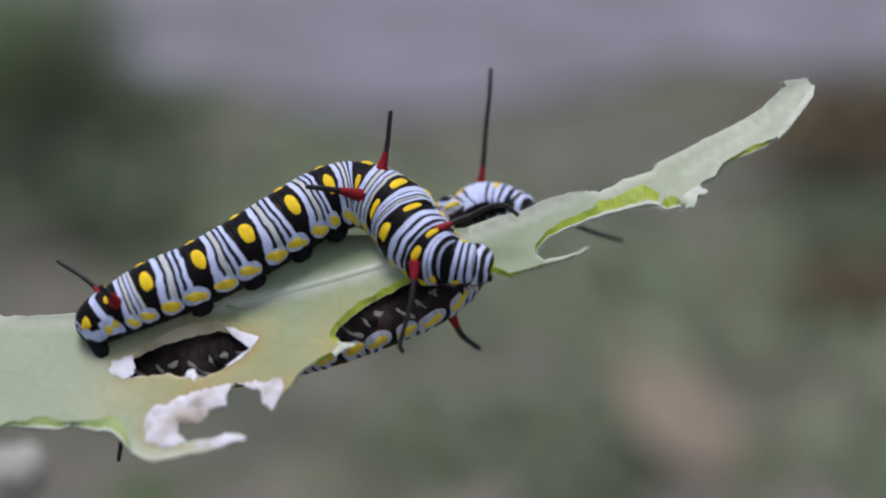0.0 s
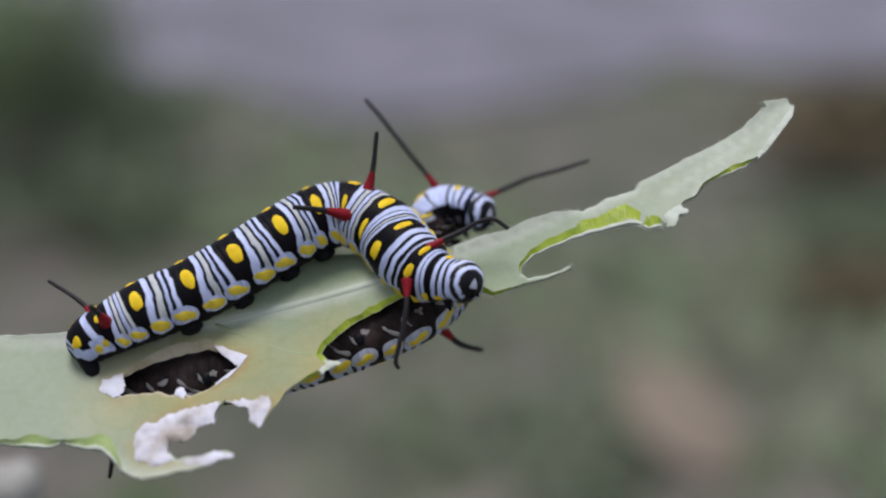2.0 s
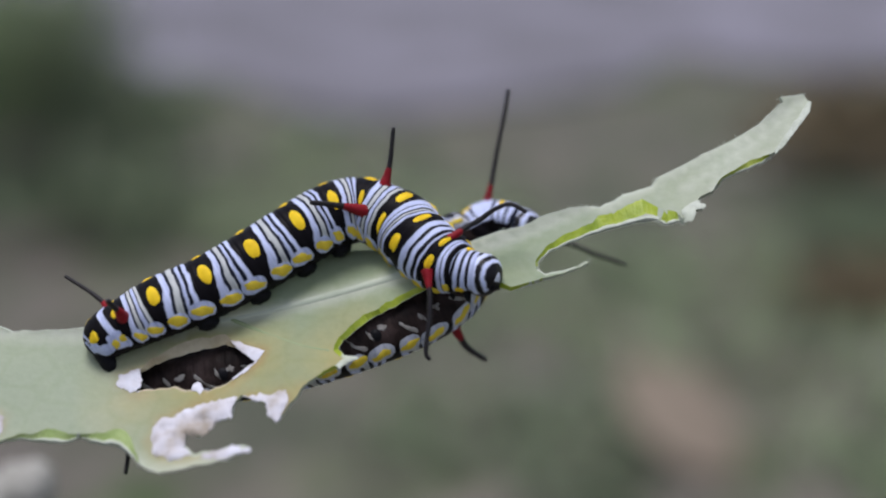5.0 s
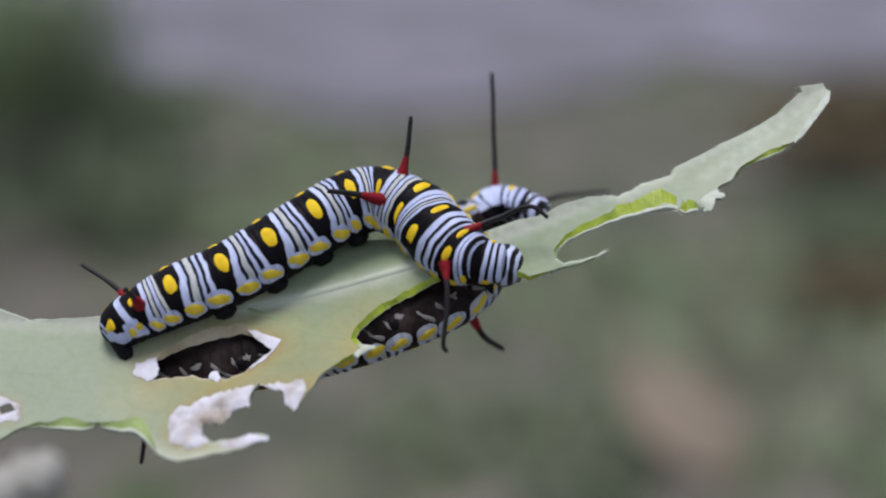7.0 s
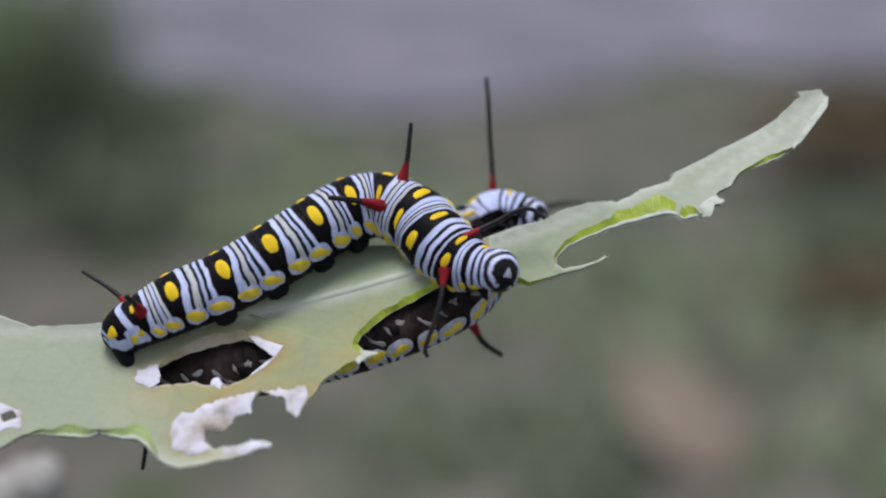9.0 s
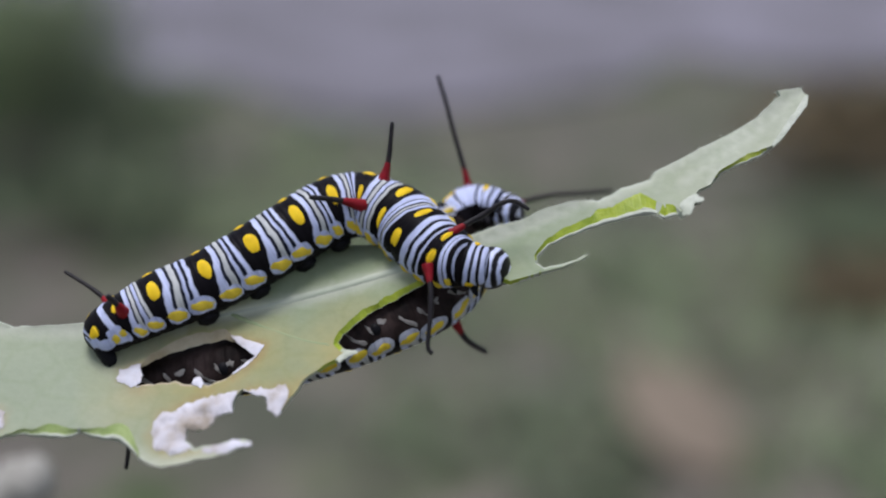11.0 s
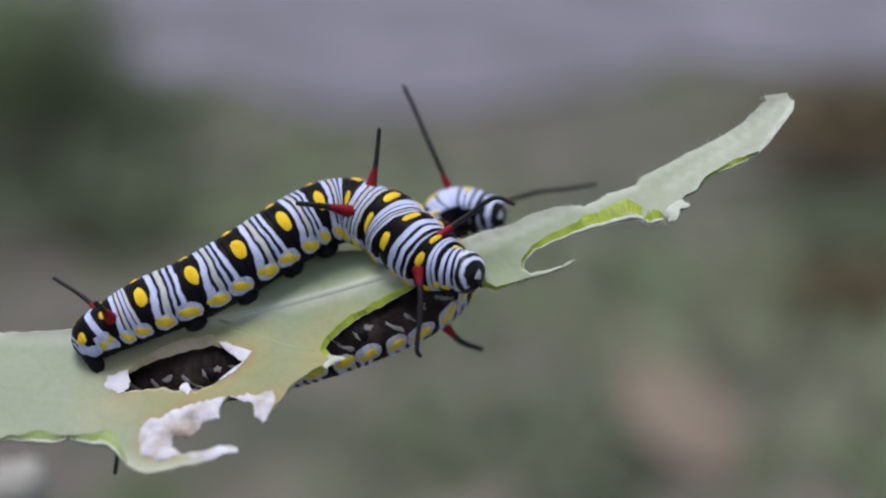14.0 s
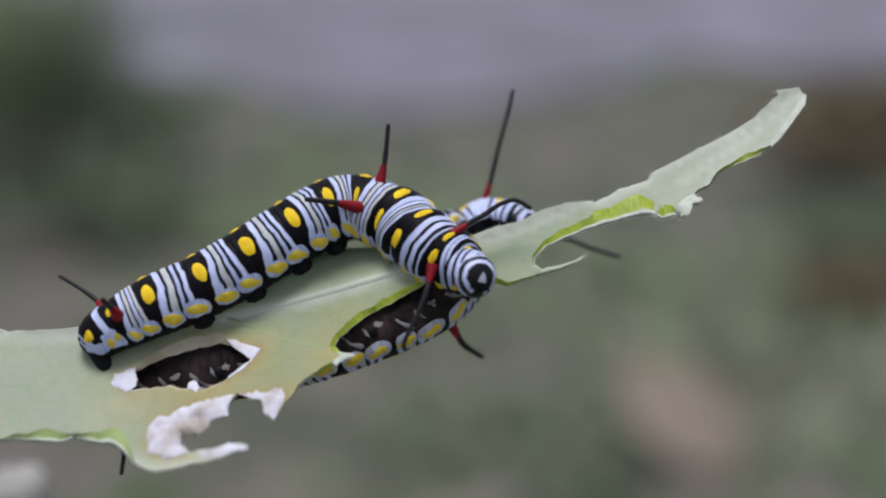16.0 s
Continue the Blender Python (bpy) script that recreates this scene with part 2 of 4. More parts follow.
def smooth_path(pts, u):
    """Catmull-Rom through rows of numbers, at the row number u."""
    pts = np.asarray(pts, float)
    i = int(min(max(math.floor(u), 0), len(pts) - 2))
    f = u - i
    p1, p2 = pts[i], pts[i + 1]
    p0 = pts[i - 1] if i > 0 else 2 * p1 - p2
    p3 = pts[i + 2] if i + 2 < len(pts) else 2 * p2 - p1
    return 0.5 * (2 * p1 + (p2 - p0) * f + (2 * p0 - 5 * p1 + 4 * p2 - p3) * f * f + (3 * p1 - p0 - 3 * p2 + p3) * f ** 3)


def unit(v):
    v = np.asarray(v, float)
    return v / max(np.linalg.norm(v), 1e-9)


def tube(pts, radii, around=10, steps=24, wob=0.0, seed=0):
    """A tapered tube along rows of points, closed at both ends: vertices and faces."""
    verts, faces = [], []
    ref = np.array((0.31, 0.2, 0.93))
    side = None
    for k in range(steps + 1):
        u = (len(pts) - 1) * k / steps
        c, t = smooth_path(pts, u), unit(smooth_path(pts, min(u + 0.02, len(pts) - 1)) - smooth_path(pts, max(u - 0.02, 0)))
        r = float(np.interp(k / steps, np.linspace(0, 1, len(radii)), radii))
        side = unit(np.cross(t, ref)) if side is None else unit(side - t * np.dot(side, t))
        up = np.cross(side, t)
        for j in range(around):
            a = 2 * math.pi * j / around
            q = r * (1 + wob * noise.noise(Vector((k * 0.9 + seed, math.cos(a) * 1.3, math.sin(a) * 1.3))))
            verts.append(c + q * (math.cos(a) * side + math.sin(a) * up))
    for k in range(steps):
        for j in range(around):
            b, d = k * around + j, k * around + (j + 1) % around
            faces.append((b, d, d + around, b + around))
    faces.append(tuple(range(around))[::-1])
    faces.append(tuple(range(steps * around, (steps + 1) * around)))
    return verts, faces


# ---- ground and distance ----
def stretched(n, l, sx, sy):
    """Ground coordinates for patches that are a little longer one way."""
    k = n.new("ShaderNodeMapping")
    k.inputs["Scale"].default_value = (sx, sy, 1.0)
    l.new(coords(n), k.inputs["Vector"])
    return k.outputs[0]


def ground_material():
    m, n, l, b = material("garden_ground", 0.9, 0.15)
    o = coords(n)
    f = noise_tex(n, l, stretched(n, l, 1.0, 0.6), 5.0, 2.0)
    c = ramp(n, l, f, [(0.34, (0.070, 0.088, 0.056)), (0.44, (0.112, 0.118, 0.090)), (0.53, (0.165, 0.150, 0.130)), (0.64, (0.092, 0.130, 0.060))])
    soil = ramp(n, l, noise_tex(n, l, stretched(n, l, 1.0, 0.8), 2.2, 2), [(0.42, (0, 0, 0)), (0.62, (1, 1, 1))])
    c = mix(n, l, math_node(n, l, 'MULTIPLY', soil, 0.4), c, (0.135, 0.125, 0.12))
    tufts = ramp(n, l, noise_tex(n, l, stretched(n, l, 1.0, 0.7), 9.0, 1.5), [(0.36, (0.66, 0.72, 0.62)), (0.5, (0.90, 0.91, 0.88)), (0.64, (1.26, 1.16, 1.22))])
    c = mix(n, l, 1.0, c, tufts, 'MULTIPLY')
    g = ramp(n, l, noise_tex(n, l, o, 38, 5), [(0.3, (0.6, 0.6, 0.6)), (0.7, (1.2, 1.2, 1.2))])
    l.new(mix(n, l, 1.0, c, g, 'MULTIPLY'), b.inputs["Base Color"])
    bump(n, l, b, noise_tex(n, l, o, 30, 5), 0.6, 0.02)
    return m


def paving_material():
    m, n, l, b = material("grey_paving", 0.85, 0.2)
    f = noise_tex(n, l, stretched(n, l, 1.0, 0.5), 1.6, 2)
    c = ramp(n, l, f, [(0.32, (0.072, 0.070, 0.076)), (0.48, (0.140, 0.132, 0.156)), (0.62, (0.250, 0.236, 0.300))])
    l.new(mix(n, l, 0.4, c, ramp(n, l, noise_tex(n, l, coords(n), 60, 4), [(0.3, (0.12, 0.12, 0.13)), (0.7, (0.26, 0.25, 0.29))])), b.inputs["Base Color"])
    bump(n, l, b, noise_tex(n, l, coords(n), 90, 4), 0.3, 0.003)
    return m


def flat_sheet(name, x0, x1, y0, y1, z, mat, nx=2, ny=2, rough=0.0):
    verts, faces = [], []
    for j in range(ny + 1):
        for i in range(nx + 1):
            x, y = x0 + (x1 - x0) * i / nx, y0 + (y1 - y0) * j / ny
            h = rough * noise.noise(Vector((x * 2, y * 2, 0))) if rough else 0.0
            verts.append((x / MM, y / MM, (z + h) / MM))
    for j in range(ny):
        for i in range(nx):
            a = j * (nx + 1) + i
            faces.append((a, a + 1, a + nx + 2, a + nx + 1))
    return new(name, mesh_of(name, verts, faces, mat))


GROUND = ground_material()
PAVING = paving_material()
SHRUB = mottled("shrub_leaves", [(0.3, (0.13, 0.165, 0.10)), (0.7, (0.23, 0.275, 0.175))], 9, 0.6, 0.2, 0.2, 60, 0.001)
GRASS = mottled("grass_blades", [(0.3, (0.22, 0.28, 0.16)), (0.7, (0.34, 0.40, 0.25))], 5, 0.7, 0.15, 0.2, 60, 0.001)
BARK = mottled("brown_bark", [(0.3, (0.10, 0.075, 0.05)), (0.7, (0.17, 0.125, 0.085))], 20, 0.9, 0.15, 0.5, 80, 0.003)
TWIG = mottled("brown_withered_leaves", [(0.3, (0.15, 0.12, 0.075)), (0.7, (0.25, 0.20, 0.125))], 9, 0.8, 0.15, 0.3, 60, 0.001)
DRY = mottled("dry_leaf", [(0.3, (0.19, 0.155, 0.118)), (0.7, (0.265, 0.215, 0.168))], 14, 0.7, 0.2, 0.4, 60, 0.003)

tagged(flat_sheet("ground", -150, 150, -150, 150, 0.0, GROUND, 60, 60), "mixed grass and bare grey soil of a garden bed", "ground", kind="structure")


def pavement():
    """A concrete sheet, 2 cm over the soil, whose near edge is overgrown unevenly."""
    n, verts, faces = 120, [], []
    for i in range(n + 1):
        x = -9 + 18 * i / n
        y = 3.40 + 0.25 * (1 + math.tanh((x - 0.05) * 4)) + 0.6 * math.tanh((-x - 0.62) * 4) + 0.6 + 0.9 * math.exp(-((x - 0.85) / 0.28) ** 2) + 0.2 * math.tanh((x - 1.0) * 5) + 0.2 + 0.25 * noise.noise(Vector((x * 2.7, 3.1, 0))) + 0.15 * noise.noise(Vector((x * 6, 1.1, 0)))
        verts += [(x / MM, y / MM, -20), (x / MM, y / MM, 20), (x / MM, 30 / MM, 20)]
    for i in range(n):
        a = i * 3
        faces += [(a, a + 3, a + 4, a + 1), (a + 1, a + 4, a + 5, a + 2)]
    return tagged(new("pavement", mesh_of("pavement", verts, faces, PAVING, smooth=False)), "pale grey concrete paving beyond the garden bed", "pavement", kind="structure")


pavement()


def leaf_cloud(rng, count, size, spread):
    """Small folded leaves scattered in an ellipsoid with an uneven outline."""
    verts, faces = [], []
    for _ in range(count):
        d = unit(rng.normal(size=3)) * rng.random() ** 0.4
        c = d * np.array(spread) * (0.75 + 0.5 * noise.noise(Vector(d * 2.1)))
        c[2] = c[2] + spread[2]
        a, b = unit(rng.normal(size=3)), unit(rng.normal(size=3))
        b = unit(b - a * np.dot(a, b))
        s = size * (0.6 + 0.8 * rng.random())
        k = len(verts)
        n3 = np.cross(a, b) * s * 0.15
        verts += [c - a * s, c + b * s * 0.4, c + a * s, c - b * s * 0.4, c + n3]
        faces += [(k, k + 1, k + 4), (k + 1, k + 2, k + 4), (k + 2, k + 3, k + 4), (k + 3, k, k + 4)]
    return verts, faces


def shrub(name, x, y, spread, count, leaf, mat, label, seed):
    rng = np.random.default_rng(seed)
    root = thing(name, label, "shrub", matrix=pose(x, y, 0))
    v, f = leaf_cloud(rng, count, leaf * 1000, [s * 1000 for s in spread])
    part("crown", mesh_of("crown", v, f, mat, smooth=False), root)
    v, f = tube([(0, 0, -20), (8, 5, spread[2] * 400), (0, 0, spread[2] * 1100)], [9, 7, 3], 7, 8, 0.2)
    part("trunk", mesh_of("trunk", v, f, BARK), root)
    return root


def grass_patch(name, x, y, rx, ry, count, h, mat, label, seed):
    rng = np.random.default_rng(seed)
    verts, faces = [], []
    for _ in range(count):
        a, r = rng.random() * 2 * math.pi, math.sqrt(rng.random())
        px, py = x + rx * r * math.cos(a), y + ry * r * math.sin(a)
        w, hh, b = 0.004 + 0.004 * rng.random(), h * (0.4 + 0.8 * rng.random()), rng.random() * 6.28
        dx, dy = math.cos(b), math.sin(b)
        k, lean = len(verts), (0.3 + 0.9 * rng.random()) * hh
        for s, z, o in ((w, -0.004, 0), (w * 0.8, hh * 0.55, lean * 0.3), (0.0006, hh, lean)):
            verts += [((px - dy * s + dx * o) / MM, (py + dx * s + dy * o) / MM, z / MM), ((px + dy * s + dx * o) / MM, (py - dx * s + dy * o) / MM, z / MM)]
        faces += [(k, k + 1, k + 3, k + 2), (k + 2, k + 3, k + 5, k + 4)]
    return tagged(new(name, mesh_of(name, verts, faces, mat, smooth=False)), label, "grass", kind="stuff")


def fallen_leaf(x, y, size, turn, lie, label, seed):
    """A cupped dry leaf with a thickness, lying on the ground."""
    verts, faces, n = [], [], 16
    for side in (0, 1):
        for i in range(n + 1):
            for j in range(9):
                t, v = i / n, j / 4 - 1
                w = 0.30 * math.sin(math.pi * min(max(t, 0.02), 0.98)) ** 0.7 * (1 + 0.12 * noise.noise(Vector((t * 7, seed, v))))
                z = 0.10 * v * v * w + 0.06 * math.sin(t * 3.1) + 0.012 * (1 - side)
                verts.append(((t - 0.5) * size / MM, v * w * size / MM, (z * size + 0.004) / MM))
    for side in (0, 1):
        o = side * (n + 1) * 9
        for i in range(n):
            for j in range(8):
                a = o + i * 9 + j
                faces.append((a, a + 1, a + 10, a + 9) if side else (a, a + 9, a + 10, a + 1))
    root = thing("fallen_leaf", label, "leaf", matrix=pose(x, y, lie[0], lie[1], 0, 0) @ pose(0, 0, 0, 0, 0, turn))
    part("blade", mesh_of("blade", verts, faces, DRY), root)
    half = size / MM / 2
    v, f = tube([(-half * 1.35, 0, 4), (-half * 0.9, 0, 8), (0, 0, size * 90), (half * 0.9, 0, 10)], [2.2, 2.0, 1.6, 0.6], 8, 24)
    part("stalk", mesh_of("stalk", v, f, BARK), root, "thin brown stalk and midrib")
    return root


def background():
    shrub("shrub", -0.86, 2.85, (0.31, 0.22, 0.24), 2300, 0.022, SHRUB, "low dark green leafy shrub on the garden bed", 11)
    shrub("shrub", -0.62, 2.75, (0.28, 0.22, 0.13), 620, 0.020, SHRUB, "low spreading green shrub on the garden bed", 15)
    shrub("shrub", -0.58, 2.25, (0.27, 0.16, 0.09), 650, 0.018, SHRUB, "low dark green shrub creeping over the garden bed", 18)
    shrub("shrub", -0.30, 2.9, (0.26, 0.22, 0.05), 220, 0.018, GRASS, "low spreading light green shrub before grey paving", 12)
    shrub("shrub", 0.84, 2.75, (0.27, 0.20, 0.125), 1400, 0.020, TWIG, "small withered brown shrub on the garden bed", 13)
    shrub("shrub", 0.74, 2.25, (0.24, 0.2, 0.05), 700, 0.018, SHRUB, "low spreading dark green shrub before a brown one", 17)
    shrub("shrub", 0.61, 1.88, (0.17, 0.14, 0.045), 520, 0.016, TWIG, "flat withered brown plant on the garden bed", 19)
    grass_patch("grass", 0.30, 1.95, 0.42, 0.36, 650, 0.035, GRASS, "short green grass on the garden bed", 21)
    grass_patch("grass", -0.22, 2.4, 0.40, 0.3, 900, 0.035, GRASS, "short green grass on the garden bed", 22)
    grass_patch("grass", 0.60, 1.35, 0.22, 0.25, 450, 0.035, GRASS, "short green grass on the garden bed", 23)
    grass_patch("grass", 0.10, 1.42, 0.22, 0.14, 420, 0.03, SHRUB, "thin dark green grass on bare soil", 26)
    grass_patch("grass", -0.98, 2.55, 0.10, 0.08, 420, 0.44, GRASS, "tuft of tall light green grass beside a dark shrub", 25)
    fallen_leaf(0.250, 1.36, 0.17, -52, (0.046, 38), "large dry orange-brown leaf propped up on the grass", 3.0)


background()


# ---- the leaf ----
RIB_POLY = [1.772, 2.24, -1.733, 4.253, 12.624, -0.594]


def rib_z(x):
    """Height of the midrib's line at x."""
    return float(np.polyval(RIB_POLY, x / 36.0))


def leaf_y(x, z):
    """Depth of the leaf's upper face: folded along the midrib, its near half tilted to the light."""
    d = rib_z(x) - z
    fold = 0.9 * (math.sqrt(d * d + 0.16) - 0.4) if d > 0 else -(0.2 + 0.9 * math.exp(-((x + 7) / 8) ** 2)) * (math.sqrt(d * d + 0.16) - 0.4)
    return -fold + 0.010 * max(d, 0) ** 2 * math.sin(x * 0.16 + 0.6) * 0.5 + 0.12 * math.sin(x * 0.55 + z * 0.8) * min(1, abs(d) / 3)


def leaf_point(x, z, down=0.0):
    """A point of the leaf; down: how far under its upper face."""
    e = 0.05
    fx, fz = (leaf_y(x + e, z) - leaf_y(x - e, z)) / (2 * e), (leaf_y(x, z + e) - leaf_y(x, z - e)) / (2 * e)
    n = unit((-fx, 1.0, -fz))
    return np.array((x, leaf_y(x, z), z)) + n * down


def edge_point(p):
    """A point of the underside's outline, set back so that the leaf's thickness adds nothing to its outline."""
    q = leaf_point(p[0], p[1], THICK)
    return leaf_point(2 * p[0] - q[0], 2 * p[1] - q[2], THICK)


def ragged(loop, step, rough, seed):
    """A closed outline in small steps, with a chewed edge; rows of x, z and the width of the slanting cut."""
    loop = np.asarray(loop, float)
    out, n, run = [], len(loop), 0.0
    for i in range(n):
        a, b = loop[i], loop[(i + 1) % n]
        length = np.linalg.norm((b - a)[:2])
        k = max(1, int(length / step))
        t = unit((b - a)[:2])
        for j in range(k):
            p = a + (b - a) * j / k
            s = run + length * j / k
            q = rough * (noise.noise(Vector((s * 1.1, seed, 0))) + 0.5 * noise.noise(Vector((s * 3.3, seed, 5))))
            out.append((p[0] - t[1] * q, p[1] + t[0] * q, p[2] * (1 + 0.5 * noise.noise(Vector((s * 0.9, seed, 9))) + 0.35 * noise.noise(Vector((s * 2.6, seed, 2))) + 0.3 * noise.noise(Vector((s * 7.0, seed, 4))))))
        run += length
    return np.array(out)


def inset(loop, sign):
    """The outline of the upper face: each point moved into the leaf by its cut."""
    t = np.roll(loop[:, :2], -2, axis=0) - np.roll(loop[:, :2], 2, axis=0)
    t /= np.maximum(np.linalg.norm(t, axis=1, keepdims=True), 1e-6)
    nrm = np.stack([-t[:, 1], t[:, 0]], 1) * sign
    w = np.convolve(np.concatenate([loop[-2:, 2], loop[:, 2], loop[:2, 2]]), np.ones(5) / 5, 'valid')
    return loop[:, :2] + nrm * w[:, None]


def inside(p, loop):
    x, z = p
    a, b = loop, np.roll(loop, -1, axis=0)
    hit = ((a[:, 1] > z) != (b[:, 1] > z)) & (x < (b[:, 0] - a[:, 0]) * (z - a[:, 1]) / (b[:, 1] - a[:, 1] + 1e-12) + a[:, 0])
    return bool(hit.sum() % 2)


def gap_to(p, loop):
    return float(np.min(np.hypot(loop[:, 0] - p[0], loop[:, 1] - p[1])))


UPPER_EDGE = [(-52.07, -5.92, 0.03), (-47.52, -5.47, 0.03), (-41.54, -5.74, 0.03), (-38.79, -5.74, 0.03), (-36.37, -6.61, 0.03), (-33.25, -6.52, 0.03), (-30.04, -6.29, 0.03), (-24.57, -5.29, 0.03), (-17.78, -2.73, 0.03), (-12.39, -0.66, 0.03), (-8.7, 0.05, 0.03), (-3.91, 0.05, 0.03), (0.74, 0.6, 0.03), (3.5, 1.61, 0.03), (5.33, 1.98, 0.03), (7.17, 2.9, 0.03), (9.24, 3.49, 0.03), (10.61, 3.63, 0.03), (11.73, 3.44, 0.03), (13.58, 4.4, 0.03), (15.85, 5.18, 0.03), (16.48, 5.92, 0.03), (19.1, 7.25, 0.03), (20.25, 7.94, 0.03), (22.31, 8.77, 0.03), (24.15, 9.92, 0.03), (26.0, 11.53, 0.03), (26.56, 12.08, 0.03), (26.39, 12.55, 0.03), (28.29, 12.77, 0.03), (28.77, 12.03, 0.03)]
LOWER_EDGE_TIP = [(28.48, 11.19, 0.12), (27.18, 9.63, 0.12), (26.17, 8.38, 0.12), (25.45, 7.69, 0.12), (24.51, 7.05, 0.5), (23.17, 6.47, 0.5), (21.42, 5.71, 0.22), (20.45, 4.66, 0.12), (19.41, 4.08, 0.12), (19.21, 3.81, 0.12), (19.6, 3.43, 0.12), (18.85, 2.89, 0.12), (17.88, 2.04, 0.12), (17.58, 2.22, 1.1), (16.51, 2.0, 1.2), (16.17, 2.28, 0.2), (15.67, 2.33, 1.8), (14.65, 2.25, 1.8), (13.34, 1.94, 1.3), (11.57, 1.49, 1.0), (9.31, 0.68, 0.85), (7.41, -0.14, 0.45), (6.57, -1.04, 0.3)]
LOWER_EDGE_BITE = [(6.46, -1.57, 0.12), (6.97, -1.92, 0.12), (9.59, -1.33, 0.12), (10.45, -0.84, 0.12), (10.16, -1.24, 0.12), (8.26, -2.0, 0.12), (4.27, -3.25, 0.3), (2.95, -2.95, 0.5), (2.64, -3.04, 0.5), (2.43, -2.39, 0.95), (1.72, -1.72, 0.9), (0.27, -1.33, 0.5), (-1.78, -2.6, 0.5), (-2.91, -3.41, 0.55), (-4.26, -4.12, 0.55), (-7.15, -5.67, 0.55), (-9.12, -7.24, 0.55), (-9.43, -7.87, 0.4), (-8.93, -8.36, 0.12), (-7.85, -8.42, 0.12), (-8.53, -8.84, 0.3), (-9.82, -9.47, 0.3), (-11.52, -10.34, 0.12), (-12.13, -10.91, 0.12), (-12.39, -11.48, 0.12), (-13.09, -12.32, 0.12), (-13.77, -13.21, 0.12), (-14.36, -12.77, 0.12), (-14.93, -11.93, 0.12), (-16.24, -11.57, 0.12), (-16.8, -11.42, 0.12), (-17.34, -12.13, 0.12), (-17.42, -12.98, 0.12), (-18.63, -13.2, 0.12), (-18.85, -13.78, 0.12), (-19.88, -14.35, 0.12), (-20.81, -14.15, 0.12), (-20.81, -14.91, 0.12), (-20.01, -15.56, 0.12), (-19.26, -15.31, 0.12), (-18.59, -15.29, 0.12), (-16.24, -14.76, 0.12), (-15.54, -14.99, 0.12), (-17.39, -15.87, 0.12)]
LOWER_EDGE_BASE = [(-20.35, -16.49, 0.12), (-21.4, -16.74, 0.12), (-22.46, -16.80, 0.12), (-23.4, -16.66, 0.12), (-24.09, -16.34, 0.15), (-24.99, -15.65, 0.6), (-25.91, -15.1, 1.4), (-27.34, -14.95, 1.1), (-29.11, -14.58, 0.2), (-30.68, -14.98, 1.1), (-32.28, -14.82, 0.8), (-34.04, -14.68, 0.35), (-35.05, -14.8, 0.12), (-36.21, -15.49, 0.12), (-38.41, -16.61, 0.12), (-43.59, -16.82, 0.12), (-48.41, -12.99, 0.12), (-51.04, -8.96, 0.12)]
HOLE = [(-25.39, -11.14, 0.08), (-25.08, -10.4, 0.08), (-25.53, -9.99, 0.08), (-24.67, -9.39, 0.5), (-22.32, -8.5, 0.9), (-20.12, -7.97, 1.0), (-18.77, -7.66, 0.8), (-17.55, -7.99, 0.08), (-15.98, -8.89, 0.08), (-17.06, -9.78, 0.08), (-18.29, -10.6, 0.08), (-19.56, -11.01, 0.08), (-20.91, -11.07, 0.08), (-22.31, -10.89, 0.08), (-23.68, -10.95, 0.08)]
SMALL_HOLE = [(-37.1, -13.17, 0.08), (-36.16, -12.9, 0.08), (-35.67, -13.42, 0.08), (-36.74, -13.8, 0.08)]
THICK = 0.42
TIP_CREASE = [(18.42, 5.04), (21.64, 7.09), (24.94, 9.41), (27.89, 11.88)]
LOBE_RIM = [(-25.36, -15.58), (-24.09, -16.34), (-22.46, -16.78), (-20.35, -16.49), (-17.39, -15.87), (-15.54, -14.99)]
HAIR_SIDE = -1.0


def sheet_from(outer, holes, spacing, seed=1, extra=()):
    """Fills an outline with holes: points and triangles, all inside; extra: further points to pass through."""
    from mathutils.geometry import delaunay_2d_cdt
    pts, edges = [], []
    for loop in [outer, *holes]:
        k = len(pts)
        pts += [Vector((p[0], p[1])) for p in loop]
        edges += [(k + i, k + (i + 1) % len(loop)) for i in range(len(loop))]
    lo, hi = outer.min(0), outer.max(0)
    rng = np.random.default_rng(seed)
    z, row = lo[1], 0
    while z < hi[1]:
        x = lo[0] + (row % 2) * spacing / 2
        while x < hi[0]:
            p = (x + rng.normal() * spacing * 0.08, z + rng.normal() * spacing * 0.08)
            if inside(p, outer) and gap_to(p, outer) > spacing * 0.45 and not any(inside(p, h) or gap_to(p, h) < spacing * 0.45 for h in holes):
                pts.append(Vector(p))
            x += spacing
        z += spacing * 0.866
        row += 1
    for p in extra:
        if inside(p, outer) and all(gap_to(p, h) > 0.3 for h in (outer, *holes)):
            pts.append(Vector(p))
    v, _, tris, *_ = delaunay_2d_cdt(pts, edges, [], 0, 1e-5)
    keep = []
    for f in tris:
        c = sum((np.array(v[i]) for i in f), np.zeros(2)) / len(f)
        if inside(c, outer) and not any(inside(c, h) for h in holes):
            keep.append(tuple(f))
    return [np.array(p) for p in v], keep


